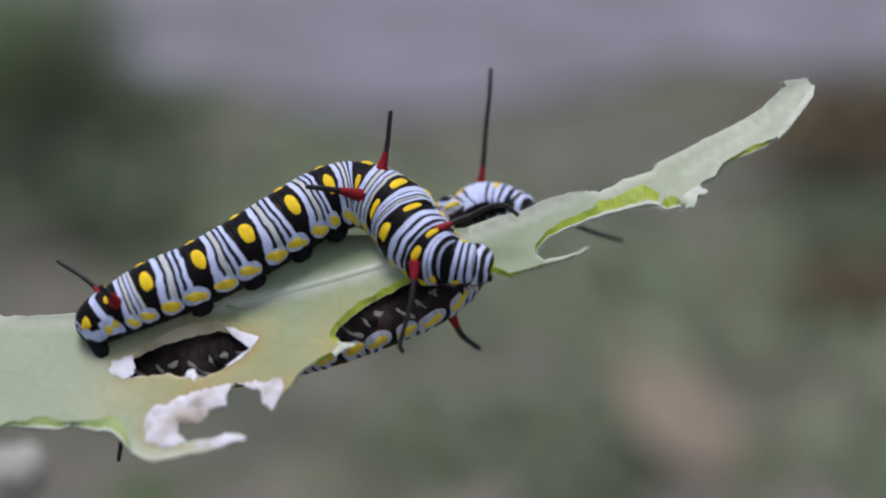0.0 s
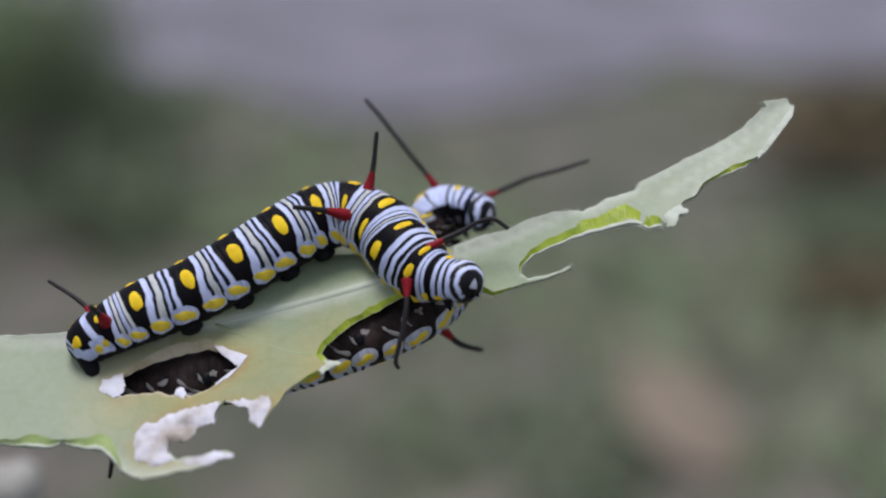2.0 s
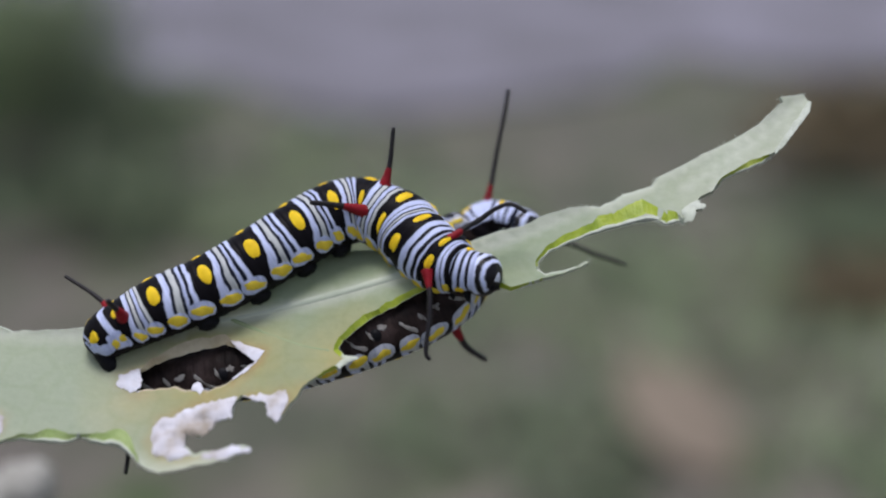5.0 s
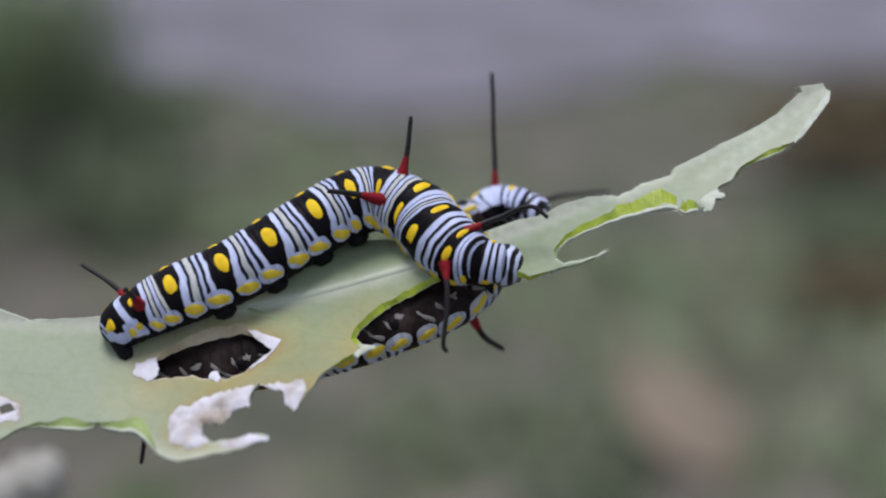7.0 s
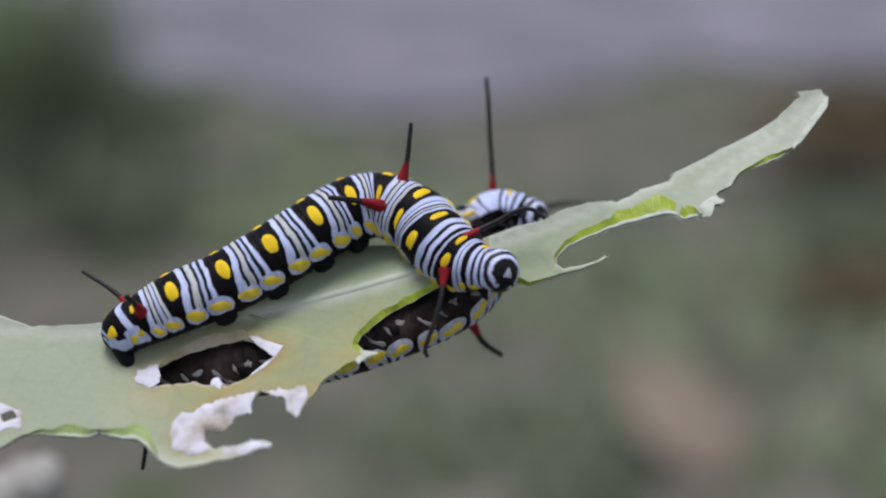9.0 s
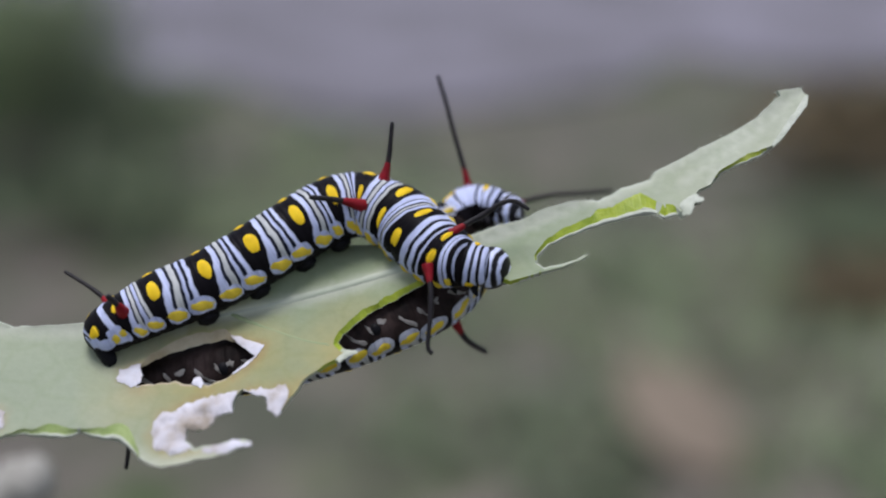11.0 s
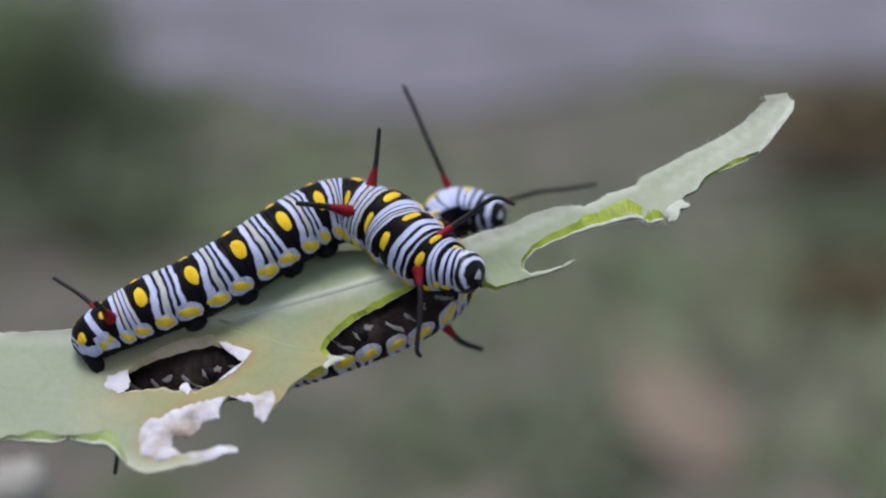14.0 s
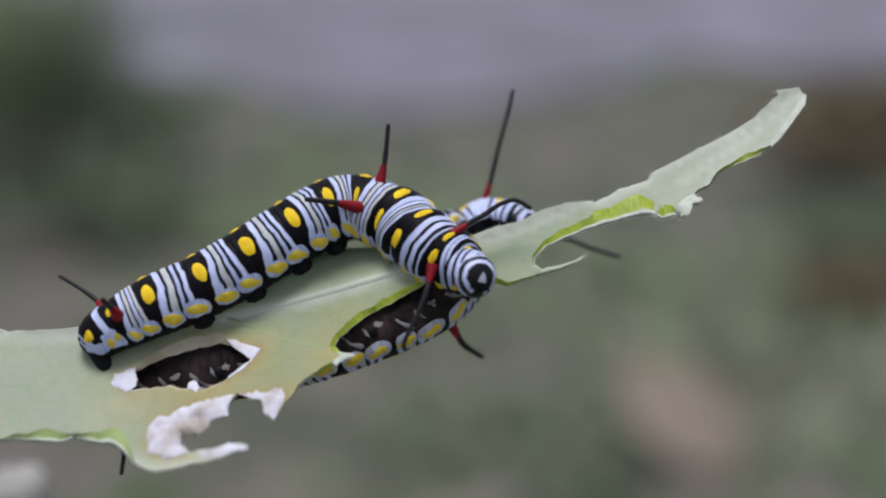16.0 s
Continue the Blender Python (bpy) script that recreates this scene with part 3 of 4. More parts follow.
def leaf_blade(root):
    outer = ragged(UPPER_EDGE + LOWER_EDGE_TIP + LOWER_EDGE_BITE + LOWER_EDGE_BASE, 0.22, 0.10, 1.0)
    holes = [ragged(HOLE, 0.2, 0.16, 2.0), ragged(SMALL_HOLE, 0.2, 0.12, 3.0)]
    area = 0.5 * np.sum(outer[:, 0] * np.roll(outer[:, 1], -1) - outer[:, 1] * np.roll(outer[:, 0], -1))
    loops_low = [outer[:, :2], holes[0][:, :2], holes[1][:, :2]]
    loops_top = [inset(outer, 1 if area > 0 else -1)]
    for h in holes:
        a = 0.5 * np.sum(h[:, 0] * np.roll(h[:, 1], -1) - h[:, 1] * np.roll(h[:, 0], -1))
        loops_top.append(inset(h, -1 if a > 0 else 1))
    damaged = np.concatenate([loops_top[1], np.array([p[:2] for p in LOWER_EDGE_BITE[-26:]])])
    pts, tris = sheet_from(loops_top[0], loops_top[1:], 0.6, 1, [(x, rib_z(x) + o) for x in np.arange(-30, 0, 0.3) for o in (-0.4, -0.15, 0.02, 0.2, 0.45)])
    ragged_crest = ragged([(*p[:2], 0) for p in UPPER_EDGE], 0.3, 0.0, 0.0)[:-30, :2]
    tip_margin = ragged([(*p[:2], 0) for p in LOWER_EDGE_TIP], 0.3, 0.0, 0.0)[:-60, :2]
    lobe_rim = np.array([smooth_path(LOBE_RIM, k / 15) for k in range(76)])
    tip_crease = np.array([smooth_path(TIP_CREASE, k / 15) for k in range(46)])
    verts, wilt = [leaf_point(*p) for p in pts], [max(0.0, 1 - gap_to(p, damaged) / 5.0) for p in pts]
    me = mesh_of("leaf_blade", verts, [t if np.cross(np.array(pts[t[1]]) - pts[t[0]], np.array(pts[t[2]]) - pts[t[0]]) > 0 else t[::-1] for t in tris], LEAF)
    att = me.attributes.new("wilt", 'FLOAT', 'POINT')
    att.data.foreach_set("value", wilt)
    flakes = np.concatenate([ragged([(*p, 0.0) for p in loop], 0.3, 0.0, 0.0)[:, :2] for loop in (PATCH_JAW, PATCH_TOOTH, PATCH_HOLE_A, PATCH_HOLE_B, PATCH_SMALL)])
    att = me.attributes.new("singe", 'FLOAT', 'POINT')
    att.data.foreach_set("value", [math.exp(-(gap_to(p, flakes) / 0.4) ** 2) for p in pts])
    att = me.attributes.new("felt_and_highlight", 'FLOAT', 'POINT')
    # felt and pale midrib; crest and crease also paint a lit rim and highlight
    pale = []
    for x, z in pts:
        band = 0.95 * math.exp(-((z - rib_z(x)) / (0.55 if x > -22 else 0.9)) ** 2)
        young = 0.58 * min(max((x - 2) / 20.0, 0), 1)
        crest = 1.0 * math.exp(-(gap_to((x, z), ragged_crest) / 0.6) ** 2) if x > 1 or x < -22 else 0.0
        bloom = 0.30 * min(max((-20 - x) / 8.0, 0), 1)
        margin = 0.95 * math.exp(-(gap_to((x, z), tip_margin) / 0.7) ** 2) if x > 20 else 0.0
        crease = 0.9 * math.exp(-(gap_to((x, z), tip_crease) / 0.5) ** 2) if x > 18 else 0.0
        lobe = 0.9 * math.exp(-(gap_to((x, z), lobe_rim) / 0.75) ** 2)
        pale.append(max(band, young, crest, bloom, margin, crease, lobe))
    att.data.foreach_set("value", pale)
    part("leaf_blade", me, root, "pale grey-green felted leaf blade with chewed edges")
    low, lt = sheet_from(loops_low[0], loops_low[1:], 1.2, 2)
    me = mesh_of("leaf_underside", [edge_point(p) for p in low], lt, LEAF)
    att = me.attributes.new("wilt", 'FLOAT', 'POINT')
    att.data.foreach_set("value", [0.0] * len(low))
    part("leaf_underside", me, root, "pale underside of the leaf")
    for k, (a, b) in enumerate(zip(loops_top, loops_low)):
        n = len(a)
        verts = [leaf_point(*p) for p in a] + [edge_point(p) for p in b]
        faces = [(i, (i + 1) % n, n + (i + 1) % n, n + i) for i in range(n)]
        if k:
            part("cut_edge", mesh_of("cut_edge", verts, faces, TAN, smooth=False), root, "brownish dry rim of a chewed hole")
            continue
        fresh = [(2 if outer[i, 0] < -20 else 1) if outer[i, 2] > 0.2 else 0 for i in range(n)]
        part("cut_edge", mesh_of("cut_edge", verts, faces, [RIB, CUT, OLD_CUT], smooth=False, picks=fresh), root, "bright yellow-green fresh cut edge")
        lip, sgn = [], 1 if area > 0 else -1
        lean = np.roll(b, -1, axis=0) - np.roll(b, 1, axis=0)
        lean = np.stack([lean[:, 1], -lean[:, 0]], 1) * sgn / np.maximum(np.linalg.norm(lean, axis=1, keepdims=True), 1e-6)
        for out_by, back in ((-0.20, -0.05), (0.05, 0.0), (-0.12, 0.10)):
            for i, (p, q) in enumerate(zip(b, lean)):
                size = (1 + 0.8 * noise.noise(Vector((i * 0.35, out_by, 0)))) * (0.15 if q[1] > 0 or -11 < p[0] < 5 else 1.0)
                low = edge_point(p + q * out_by * size) + np.array((0, back, 0))
                if outer[i, 2] > 0.2 and out_by == -0.20 and not -11 < p[0] < 5:
                    share = (0.30 if p[0] > 0 else 0.36) + 0.14 * noise.noise(Vector((i * 0.21, 3.0, 0)))
                    low = edge_point(p) * (1 - share) + leaf_point(*a[i]) * share + np.array((0, -0.10, -0.02))
                lip.append(low)
        faces = [(c * n + i, c * n + (i + 1) % n, ((c + 1) % 3) * n + (i + 1) % n, ((c + 1) % 3) * n + i) for c in range(3) for i in range(n)]
        part("felt_rim", mesh_of("felt_rim", lip, faces, FELT), root, "thin whitish felted rim")


def edge_hairs(root, loop, count, seed):
    """Fine white fuzz that stands out from the leaf's lower rim."""
    rng = np.random.default_rng(seed)
    run = np.asarray(loop, float)[:, :2]
    loop = np.array([smooth_path(run, k / 12) for k in range((len(run) - 1) * 12 + 1)])
    verts, faces = [], []
    for _ in range(count):
        i = int(rng.integers(1, len(loop) - 1))
        p = edge_point(loop[i]) + np.array((0, -0.03, 0))
        t = unit((loop[i + 1][0] - loop[i - 1][0], 0, loop[i + 1][1] - loop[i - 1][1]))
        out = unit(np.array((t[2], 0, -t[0])) * HAIR_SIDE + rng.normal(size=3) * 0.55)
        tip = p + out * (0.12 + 0.30 * rng.random() ** 2)
        k = len(verts)
        verts += [p - t * 0.016, p + t * 0.016, tip + (0, 0.012, 0), tip - (0, 0.012, 0)]
        faces += [(k, k + 1, k + 2), (k, k + 3, k + 1), (k + 1, k + 3, k + 2), (k, k + 2, k + 3)]
    part("edge_hairs", mesh_of("edge_hairs", verts, faces, FELT), root, "fine white fuzz along the leaf edge")


def ribbon_on_leaf(root, name, xs, zs, radii, mat, label, lift=0.0, steps=80):
    sizes = np.interp(np.linspace(0, 1, len(xs)), np.linspace(0, 1, len(radii)), radii)
    pts = [leaf_point(x, z, q - lift) for x, z, q in zip(xs, zs, sizes)]
    v, f = tube(pts, radii, 10, steps)
    return part(name, mesh_of(name, v, f, mat), root, label)


def dried_patch(root, loop, label, lift=0.14, crumple=0.16, seed=0.0, rough=0.24, mat=None, gaps=()):
    """A papery flake of dried leaf tissue lying on the blade."""
    out = ragged([(*p, 0.0) for p in loop], 0.13, rough, seed)[:, :2]
    gaps = [ragged(g, 0.13, 0.1, seed)[:, :2] for g in gaps]
    pts, tris = sheet_from(out, gaps, 0.24, 5)
    edge = [min(gap_to(p, g) for g in (out, *gaps)) for p in pts]

    def lifted(p, e, low):
        a, b = noise.noise(Vector((p[0] * 0.75, p[1] * 1.1, seed))), noise.noise(Vector((p[0] * 1.9, p[1] * 2.3, seed)))
        h = crumple * max(0.0, 0.45 + 1.1 * a + 0.45 * b + 0.12 * noise.noise(Vector((p[0] * 6, p[1] * 6, seed))))
        return leaf_point(p[0], p[1], -(0.05 + (lift + h) * (1 - math.exp(-e * 3))) + (0.06 if low else 0.0))
    n = len(pts)
    verts = [lifted(p, e, False) for p, e in zip(pts, edge)] + [lifted(p, e, True) for p, e in zip(pts, edge)]
    faces = [tuple(t) for t in tris] + [tuple(n + i for i in t[::-1]) for t in tris]
    part("dried_patch", mesh_of("dried_patch", verts, faces, mat or PAPER), root, label)


PATCH_JAW = [(-23.22, -13.35), (-21.1, -12.51), (-19.83, -11.97), (-17.02, -11.42), (-17.39, -12.13), (-17.41, -13.01), (-18.62, -13.23), (-18.84, -13.82), (-19.45, -14.18), (-20.71, -14.22), (-20.81, -14.91), (-20.06, -15.56), (-21.77, -15.97), (-22.99, -15.44), (-23.58, -14.58)]
PATCH_TOOTH = [(-16.71, -11.38), (-15.02, -11.31), (-13.36, -10.87), (-13.15, -11.5), (-13.18, -12.32), (-13.82, -13.18), (-14.42, -12.69), (-14.93, -11.89)]
PATCH_HOLE_A = [(-27.03, -10.75), (-26.96, -10.0), (-26.02, -9.62), (-25.25, -9.48), (-25.39, -9.98), (-24.99, -10.35), (-25.39, -11.14), (-25.08, -11.34), (-26.12, -11.15)]
PATCH_HOLE_B = [(-18.35, -7.31), (-17.49, -7.39), (-16.41, -7.8), (-15.39, -8.03), (-15.7, -8.59), (-15.93, -8.93), (-16.72, -9.63), (-17.71, -10.27), (-17.77, -10.19), (-17.0, -9.57), (-16.08, -8.87), (-16.78, -8.48), (-17.6, -7.94)]
PATCH_CRUMB = [(-20.88, -10.99), (-20.67, -10.62), (-20.15, -10.5), (-19.89, -10.94), (-20.12, -11.38)]
PATCH_TEAR = [(17.89, 2.08), (17.79, 3.08), (18.19, 3.45), (19.26, 3.9), (19.68, 3.43), (18.92, 2.84)]
PATCH_SMALL = [(-38.29, -12.88), (-37.18, -12.38), (-35.35, -13.03), (-35.35, -14.2), (-37.19, -14.33)]
PATCH_SPIKE = [(-19.25, -15.39), (-18.6, -15.25), (-16.24, -14.72), (-15.5, -14.96), (-17.33, -15.69), (-18.73, -15.82)]
PATCH_NOTCH = [(-9.6, -9.2), (-9.3, -8.75), (-8.7, -8.45), (-7.81, -8.38), (-8.44, -8.84), (-9.2, -9.3)]
PATCH_MARGIN = [(28.82, 12.08), (28.51, 11.14), (27.21, 9.58), (26.2, 8.33), (25.44, 7.64), (25.41, 7.93), (26.18, 8.91), (27.02, 10.04), (28.08, 11.37), (28.58, 12.09)]


def plant():
    root = thing("milkweed_plant", "pale green milkweed plant with one half-eaten leaf", "plant")
    leaf_blade(root)
    edge_hairs(root, LOWER_EDGE_TIP, 700, 31)
    edge_hairs(root, LOWER_EDGE_BITE[:8], 160, 32)
    edge_hairs(root, UPPER_EDGE[12:], 200, 33)
    xs = np.linspace(-27, -2.0, 60)
    ribbon_on_leaf(root, "midrib", xs, [rib_z(x) for x in xs], [0.2, 0.5, 0.6, 0.6, 0.55, 0.45], RIB, "pale raised midrib", 0.05)
    vx, vz = zip(*[(-18.46, -5.65), (-15.63, -6.63), (-12.46, -7.57), (-10.14, -7.96)])
    ribbon_on_leaf(root, "side_vein", vx, vz, [0.2, 0.24, 0.16], VEIN, "faint green side vein", 0.022, 30)
    for loop, seed, lift in ((PATCH_JAW, 1.0, 0.09), (PATCH_TOOTH, 2.0, 0.07), (PATCH_HOLE_A, 3.0, 0.05), (PATCH_HOLE_B, 4.0, 0.06), (PATCH_CRUMB, 5.0, 0.15), (PATCH_MARGIN, 10.0, 0.03), (PATCH_TEAR, 6.0, 0.1), (PATCH_SMALL, 7.0, 0.1), (PATCH_SPIKE, 8.0, 0.08), (PATCH_NOTCH, 9.0, 0.08)):
        dried_patch(root, loop, "white papery dried leaf tissue", lift, 0.55 if seed < 3 else 0.3, seed, 0.10 if seed in (4, 10) else 0.30, FELT if seed > 8 or seed == 6 else PAPER, [SMALL_HOLE] if seed == 7 else [])
    # petiole, stem to the ground, and a withered leaf lower down
    down = REST.to_3x3().inverted() @ Vector((0, 0, -1))
    base, node = np.array(leaf_point(-51, rib_z(-51))), np.array((-66.0, 8.0, rib_z(-51) - 2.0))
    foot = node + np.array(down) * ((REST @ Vector(node * MM)).z / MM + 15.0)
    v, f = tube([base, (base + node) / 2 + (0, 0, 1.2), node], [0.7, 0.9, 1.3], 10, 14)
    part("petiole", mesh_of("petiole", v, f, STEM), root)
    v, f = tube([node - np.array(down) * 25, node, (node + foot) / 2 + (2, 3, 0), foot], [1.6, 2.4, 3.2, 4.0], 12, 40, 0.06)
    part("stem", mesh_of("stem", v, f, STEM), root, "green upright stem rooted in the ground")
    v, f = tube([(-67.41, 45.0, -27.05), (-60.95, 45.0, -29.64), (-55.79, 45.0, -29.96), (-51.91, 45.0, -28.35), (-48.81, 45.0, -26.28), (-47.26, 45.0, -23.95)], [1.0, 2.0, 2.6, 3.3, 3.4, 1.2], 16, 40, 0.25, 4.0)
    part("withered_leaf", mesh_of("withered_leaf", v, f, WITHERED), root, "pale withered leaf, rolled up")
    return root


PLANT = plant()


# ---- caterpillars ----
class Body:
    """A body axis: rows of x, y, z, radius and the direction of the back, from the tail to the head."""

    def __init__(self, rows):
        self.rows = np.asarray(rows, float)

    def at(self, u):
        row = smooth_path(self.rows, u)
        a, b = smooth_path(self.rows[:, :3], min(u + 0.05, len(self.rows) - 1)), smooth_path(self.rows[:, :3], max(u - 0.05, 0))
        t = unit(a - b)
        d = unit(row[4:7] - t * np.dot(row[4:7], t))
        r = row[3]
        if u < 1.2:
            r *= math.sqrt(max(0.0, 1 - (1 - u / 1.2) ** 2)) * 0.99 + 0.01
        return row[:3], t, d, np.cross(t, d), r

    def surf(self, u, th, off=0.0):
        c, t, d, s, r = self.at(u)
        k = math.cos(th)
        return c + (r + off) * (k * (1.0 if k > 0 else 0.9) * d + math.sin(th) * s)


def bulge(s, low):
    """The swollen lobes along a segment's side, one under each lateral patch."""
    lobes = 0.5 + 0.5 * math.cos(2 * math.pi * (s - LOBES[0][0]) / 0.45) if 0.24 < s < 1.1 else 0.4 if s > 0.1 else 0.8
    return 1 + math.exp(-((low - 0.56) / 0.09) ** 2) * (0.02 + 0.07 * lobes)


def folds(s):
    """The shallow rings across a segment and the crease at its ends."""
    return 1 - 0.022 * math.exp(-(min(abs(s), abs(s - 1)) / 0.06) ** 2) + 0.011 * math.sin(s * 2 * math.pi * 5 + 0.6)


def segment(body, u0, u1, tuck, mat, root, label, name="body_segment", scale=1.0):
    rings, around = 28, 48
    verts, uvs, faces = [], [], []
    for k in range(rings + 1):
        f = k / rings
        u = u0 - tuck + (u1 - u0 + 2 * tuck) * f
        s = (u - u0) / (u1 - u0)
        edge = max(0.0, -s, s - 1) * (u1 - u0) / tuck
        u = min(max(u, 0.0), len(body.rows) - 1)
        puff = folds(s) - 0.10 * edge ** 1.5
        for j in range(around):
            th = 2 * math.pi * j / around
            low = abs(((th + math.pi) % (2 * math.pi)) - math.pi) / math.pi
            c = body.at(u)[0]
            verts.append(c + (body.surf(u, th) - c) * puff * bulge(s, low) * scale)
            uvs.append((min(max(s, 0.0), 1.0), low))
    for k in range(rings):
        for j in range(around):
            b, d = k * around + j, k * around + (j + 1) % around
            faces.append((b, d, d + around, b + around))
    for k, flip in ((0, False), (rings, True)):
        ring = list(range(k * around, (k + 1) * around))
        c = sum((verts[j] for j in ring), np.zeros(3)) / around
        o = len(verts)
        out = unit(c - sum(verts[(rings // 2) * around:(rings // 2 + 1) * around], np.zeros(3)) / around)
        for q, push in ((0.72, 0.35), (0.35, 0.55)):
            for j in ring:
                verts.append(c + (verts[j] - c) * q + out * push * np.linalg.norm(verts[ring[0]] - c) * 0.6)
                uvs.append((0.02, 1.0))
        rows = [ring, list(range(o, o + around)), list(range(o + around, o + 2 * around))]
        for a, b in zip(rows, rows[1:]):
            for j in range(around):
                quad = (a[j], b[j], b[(j + 1) % around], a[(j + 1) % around])
                faces.append(quad if not flip else quad[::-1])
        faces.append(tuple(rows[2]) if flip else tuple(rows[2][::-1]))
    return part(name, mesh_of(name, verts, faces, mat, uvs=uvs), root, label)


def patch(body, u, th, du, dth, root, name, mat, lift=0.02, skew=0.0, seed=0.0, label="", odd=0.13, square=0.0):
    """A rounded mark on the skin, slightly domed."""
    verts, faces, n, rings = [], [], 24, 5
    for k in range(rings + 1):
        q = k / rings
        for j in range(n):
            a = 2 * math.pi * j / n
            w = 1 + square * math.sin(2 * a) ** 2 + odd * noise.noise(Vector((math.cos(a) * 1.2 + seed, math.sin(a) * 1.2, seed * 0.7)))
            uu, tt = u + du * q * w * math.cos(a), th + dth * q * w * math.sin(a) + skew * q * math.cos(a)
            c = body.at(uu)[0]
            along = (uu + 0.22) % 1.0 if uu > 1.78 else uu / 1.78
            p = c + (body.surf(uu, tt) - c) * bulge(along, abs(tt) / math.pi) * folds(along)
            verts.append(p + unit(p - c) * (0.030 + lift * (1 - q ** 3) - 0.045 * q ** 8))
    for k in range(rings):
        for j in range(n):
            b, d = k * n + j, k * n + (j + 1) % n
            faces.append((b, d, d + n, b + n))
    return part(name, mesh_of(name, verts, faces, mat), root, label)


def filament(root, pts, red, seed, thick=1.0):
    """A fleshy black thread on a red base; red: the share of its length that is red."""
    pts = np.asarray(pts, float)
    pts[0] -= 0.35 * unit(pts[1] - pts[0])
    n = len(pts) - 1
    cut = n * red
    whole = [smooth_path(pts, n * k / 12) for k in range(13)]
    base = [smooth_path(pts, cut * 1.12 * k / 4) for k in range(5)]
    rad = [0.24, 0.235, 0.23, 0.22, 0.215, 0.20, 0.19, 0.185, 0.18, 0.18, 0.15]
    v, f = tube(whole, [r * thick for r in rad], 10, 46, 0.18, seed)
    ob = part("filament", mesh_of("filament", v, f, INK), root, "thin fleshy black filament with a red base")
    v, f = tube(base, [r * thick for r in (0.50, 0.42, 0.32, 0.26, 0.13)], 12, 16, 0.12, seed)
    part("red_base", mesh_of("red_base", v, f, RED), ob, "dark red swollen base")
    return ob


def proleg(body, u, th, length, root, size=1.0):
    """A stubby leg with a broad foot."""
    a, b = body.surf(u, th, -0.6), body.surf(u, th, length)
    v, f = tube([a, (a + b) / 2, b], [q * size for q in (1.3, 1.2, 1.05, 0.98, 0.5)], 16, 14, 0.12, u)
    return part("proleg", mesh_of("proleg", v, f, LEG), root, "stubby black proleg")


def true_leg(body, u, th, length, bend, root):
    a, b = body.surf(u, th, -0.3), body.surf(u, th, length)
    c, t, d, s, r = body.at(u)
    v, f = tube([a, (a + b) / 2 + t * bend * 0.4, b + t * bend], [0.42, 0.36, 0.25, 0.07], 9, 10, 0.1, u)
    return part("leg", mesh_of("leg", v, f, LEG), root, "short pointed black leg")


def head(root, centre, face, up, size):
    """A round capsule with pale arcs, a pale triangle in front, mouthparts and feelers."""
    face, up = unit(face), np.asarray(up, float)
    up = unit(up - face * np.dot(up, face))
    side = np.cross(face, up)
    verts, uvs, faces, n, rings = [], [], [], 36, 26
    for k in range(rings + 1):
        a = math.pi * (0.004 + 0.992 * k / rings)
        for j in range(n):
            b = 2 * math.pi * j / n
            cleft = 1 - 0.035 * math.exp(-(math.sin(b) / 0.14) ** 2) * (math.cos(b) > 0) * math.sin(a)
            p = centre + size * cleft * (0.92 * math.cos(a) * face + math.sin(a) * (1.02 * math.sin(b) * side + 1.06 * math.cos(b) * up))
            verts.append(p)
            uvs.append((k / rings, abs(((b + math.pi) % (2 * math.pi)) - math.pi) / math.pi if math.sin(a) > 0.3 else 0.3))
    for k in range(rings):
        for j in range(n):
            b, d = k * n + j, k * n + (j + 1) % n
            faces.append((b, b + n, d + n, d))
    ob = part("head", mesh_of("head", verts, faces, HEAD, uvs=uvs), root, "black head with white arcs")

    def on(x, z, lift):
        r = math.hypot(x, z)
        return centre + size * (x * side + z * up + (0.92 * math.sqrt(max(0.0, 1 - r * r)) + lift) * face)
    tri = [(-0.20, -0.19), (0.20, -0.19), (0.13, 0.08), (0.0, 0.28), (-0.13, 0.08)]
    v = [on(x, z, 0.035) for x, z in tri] + [on(x * 1.15, z * 1.15, -0.05) for x, z in tri]
    f = [(0, 1, 2, 3, 4)] + [(i, 5 + i, 5 + (i + 1) % 5, (i + 1) % 5) for i in range(5)]
    part("face_plate", mesh_of("face_plate", v, f, PALE, smooth=False), ob, "small white triangle")
    for k, s in enumerate((-1, 1)):
        v, f = tube([on(0.10 * s, -0.42, -0.05), on(0.12 * s, -0.58, 0.05), on(0.03 * s, -0.66, 0.10)], [size * 0.13, size * 0.10, size * 0.03], 8, 8)
        part("jaw", mesh_of("jaw", v, f, LEG), ob)
        v, f = tube([on(0.36 * s, -0.40, -0.03), on(0.44 * s, -0.52, 0.08), on(0.50 * s, -0.58, 0.20)], [size * 0.075, size * 0.06, size * 0.03], 7, 8)
        part("feeler", mesh_of("feeler", v, f, LEG), ob)
    return ob


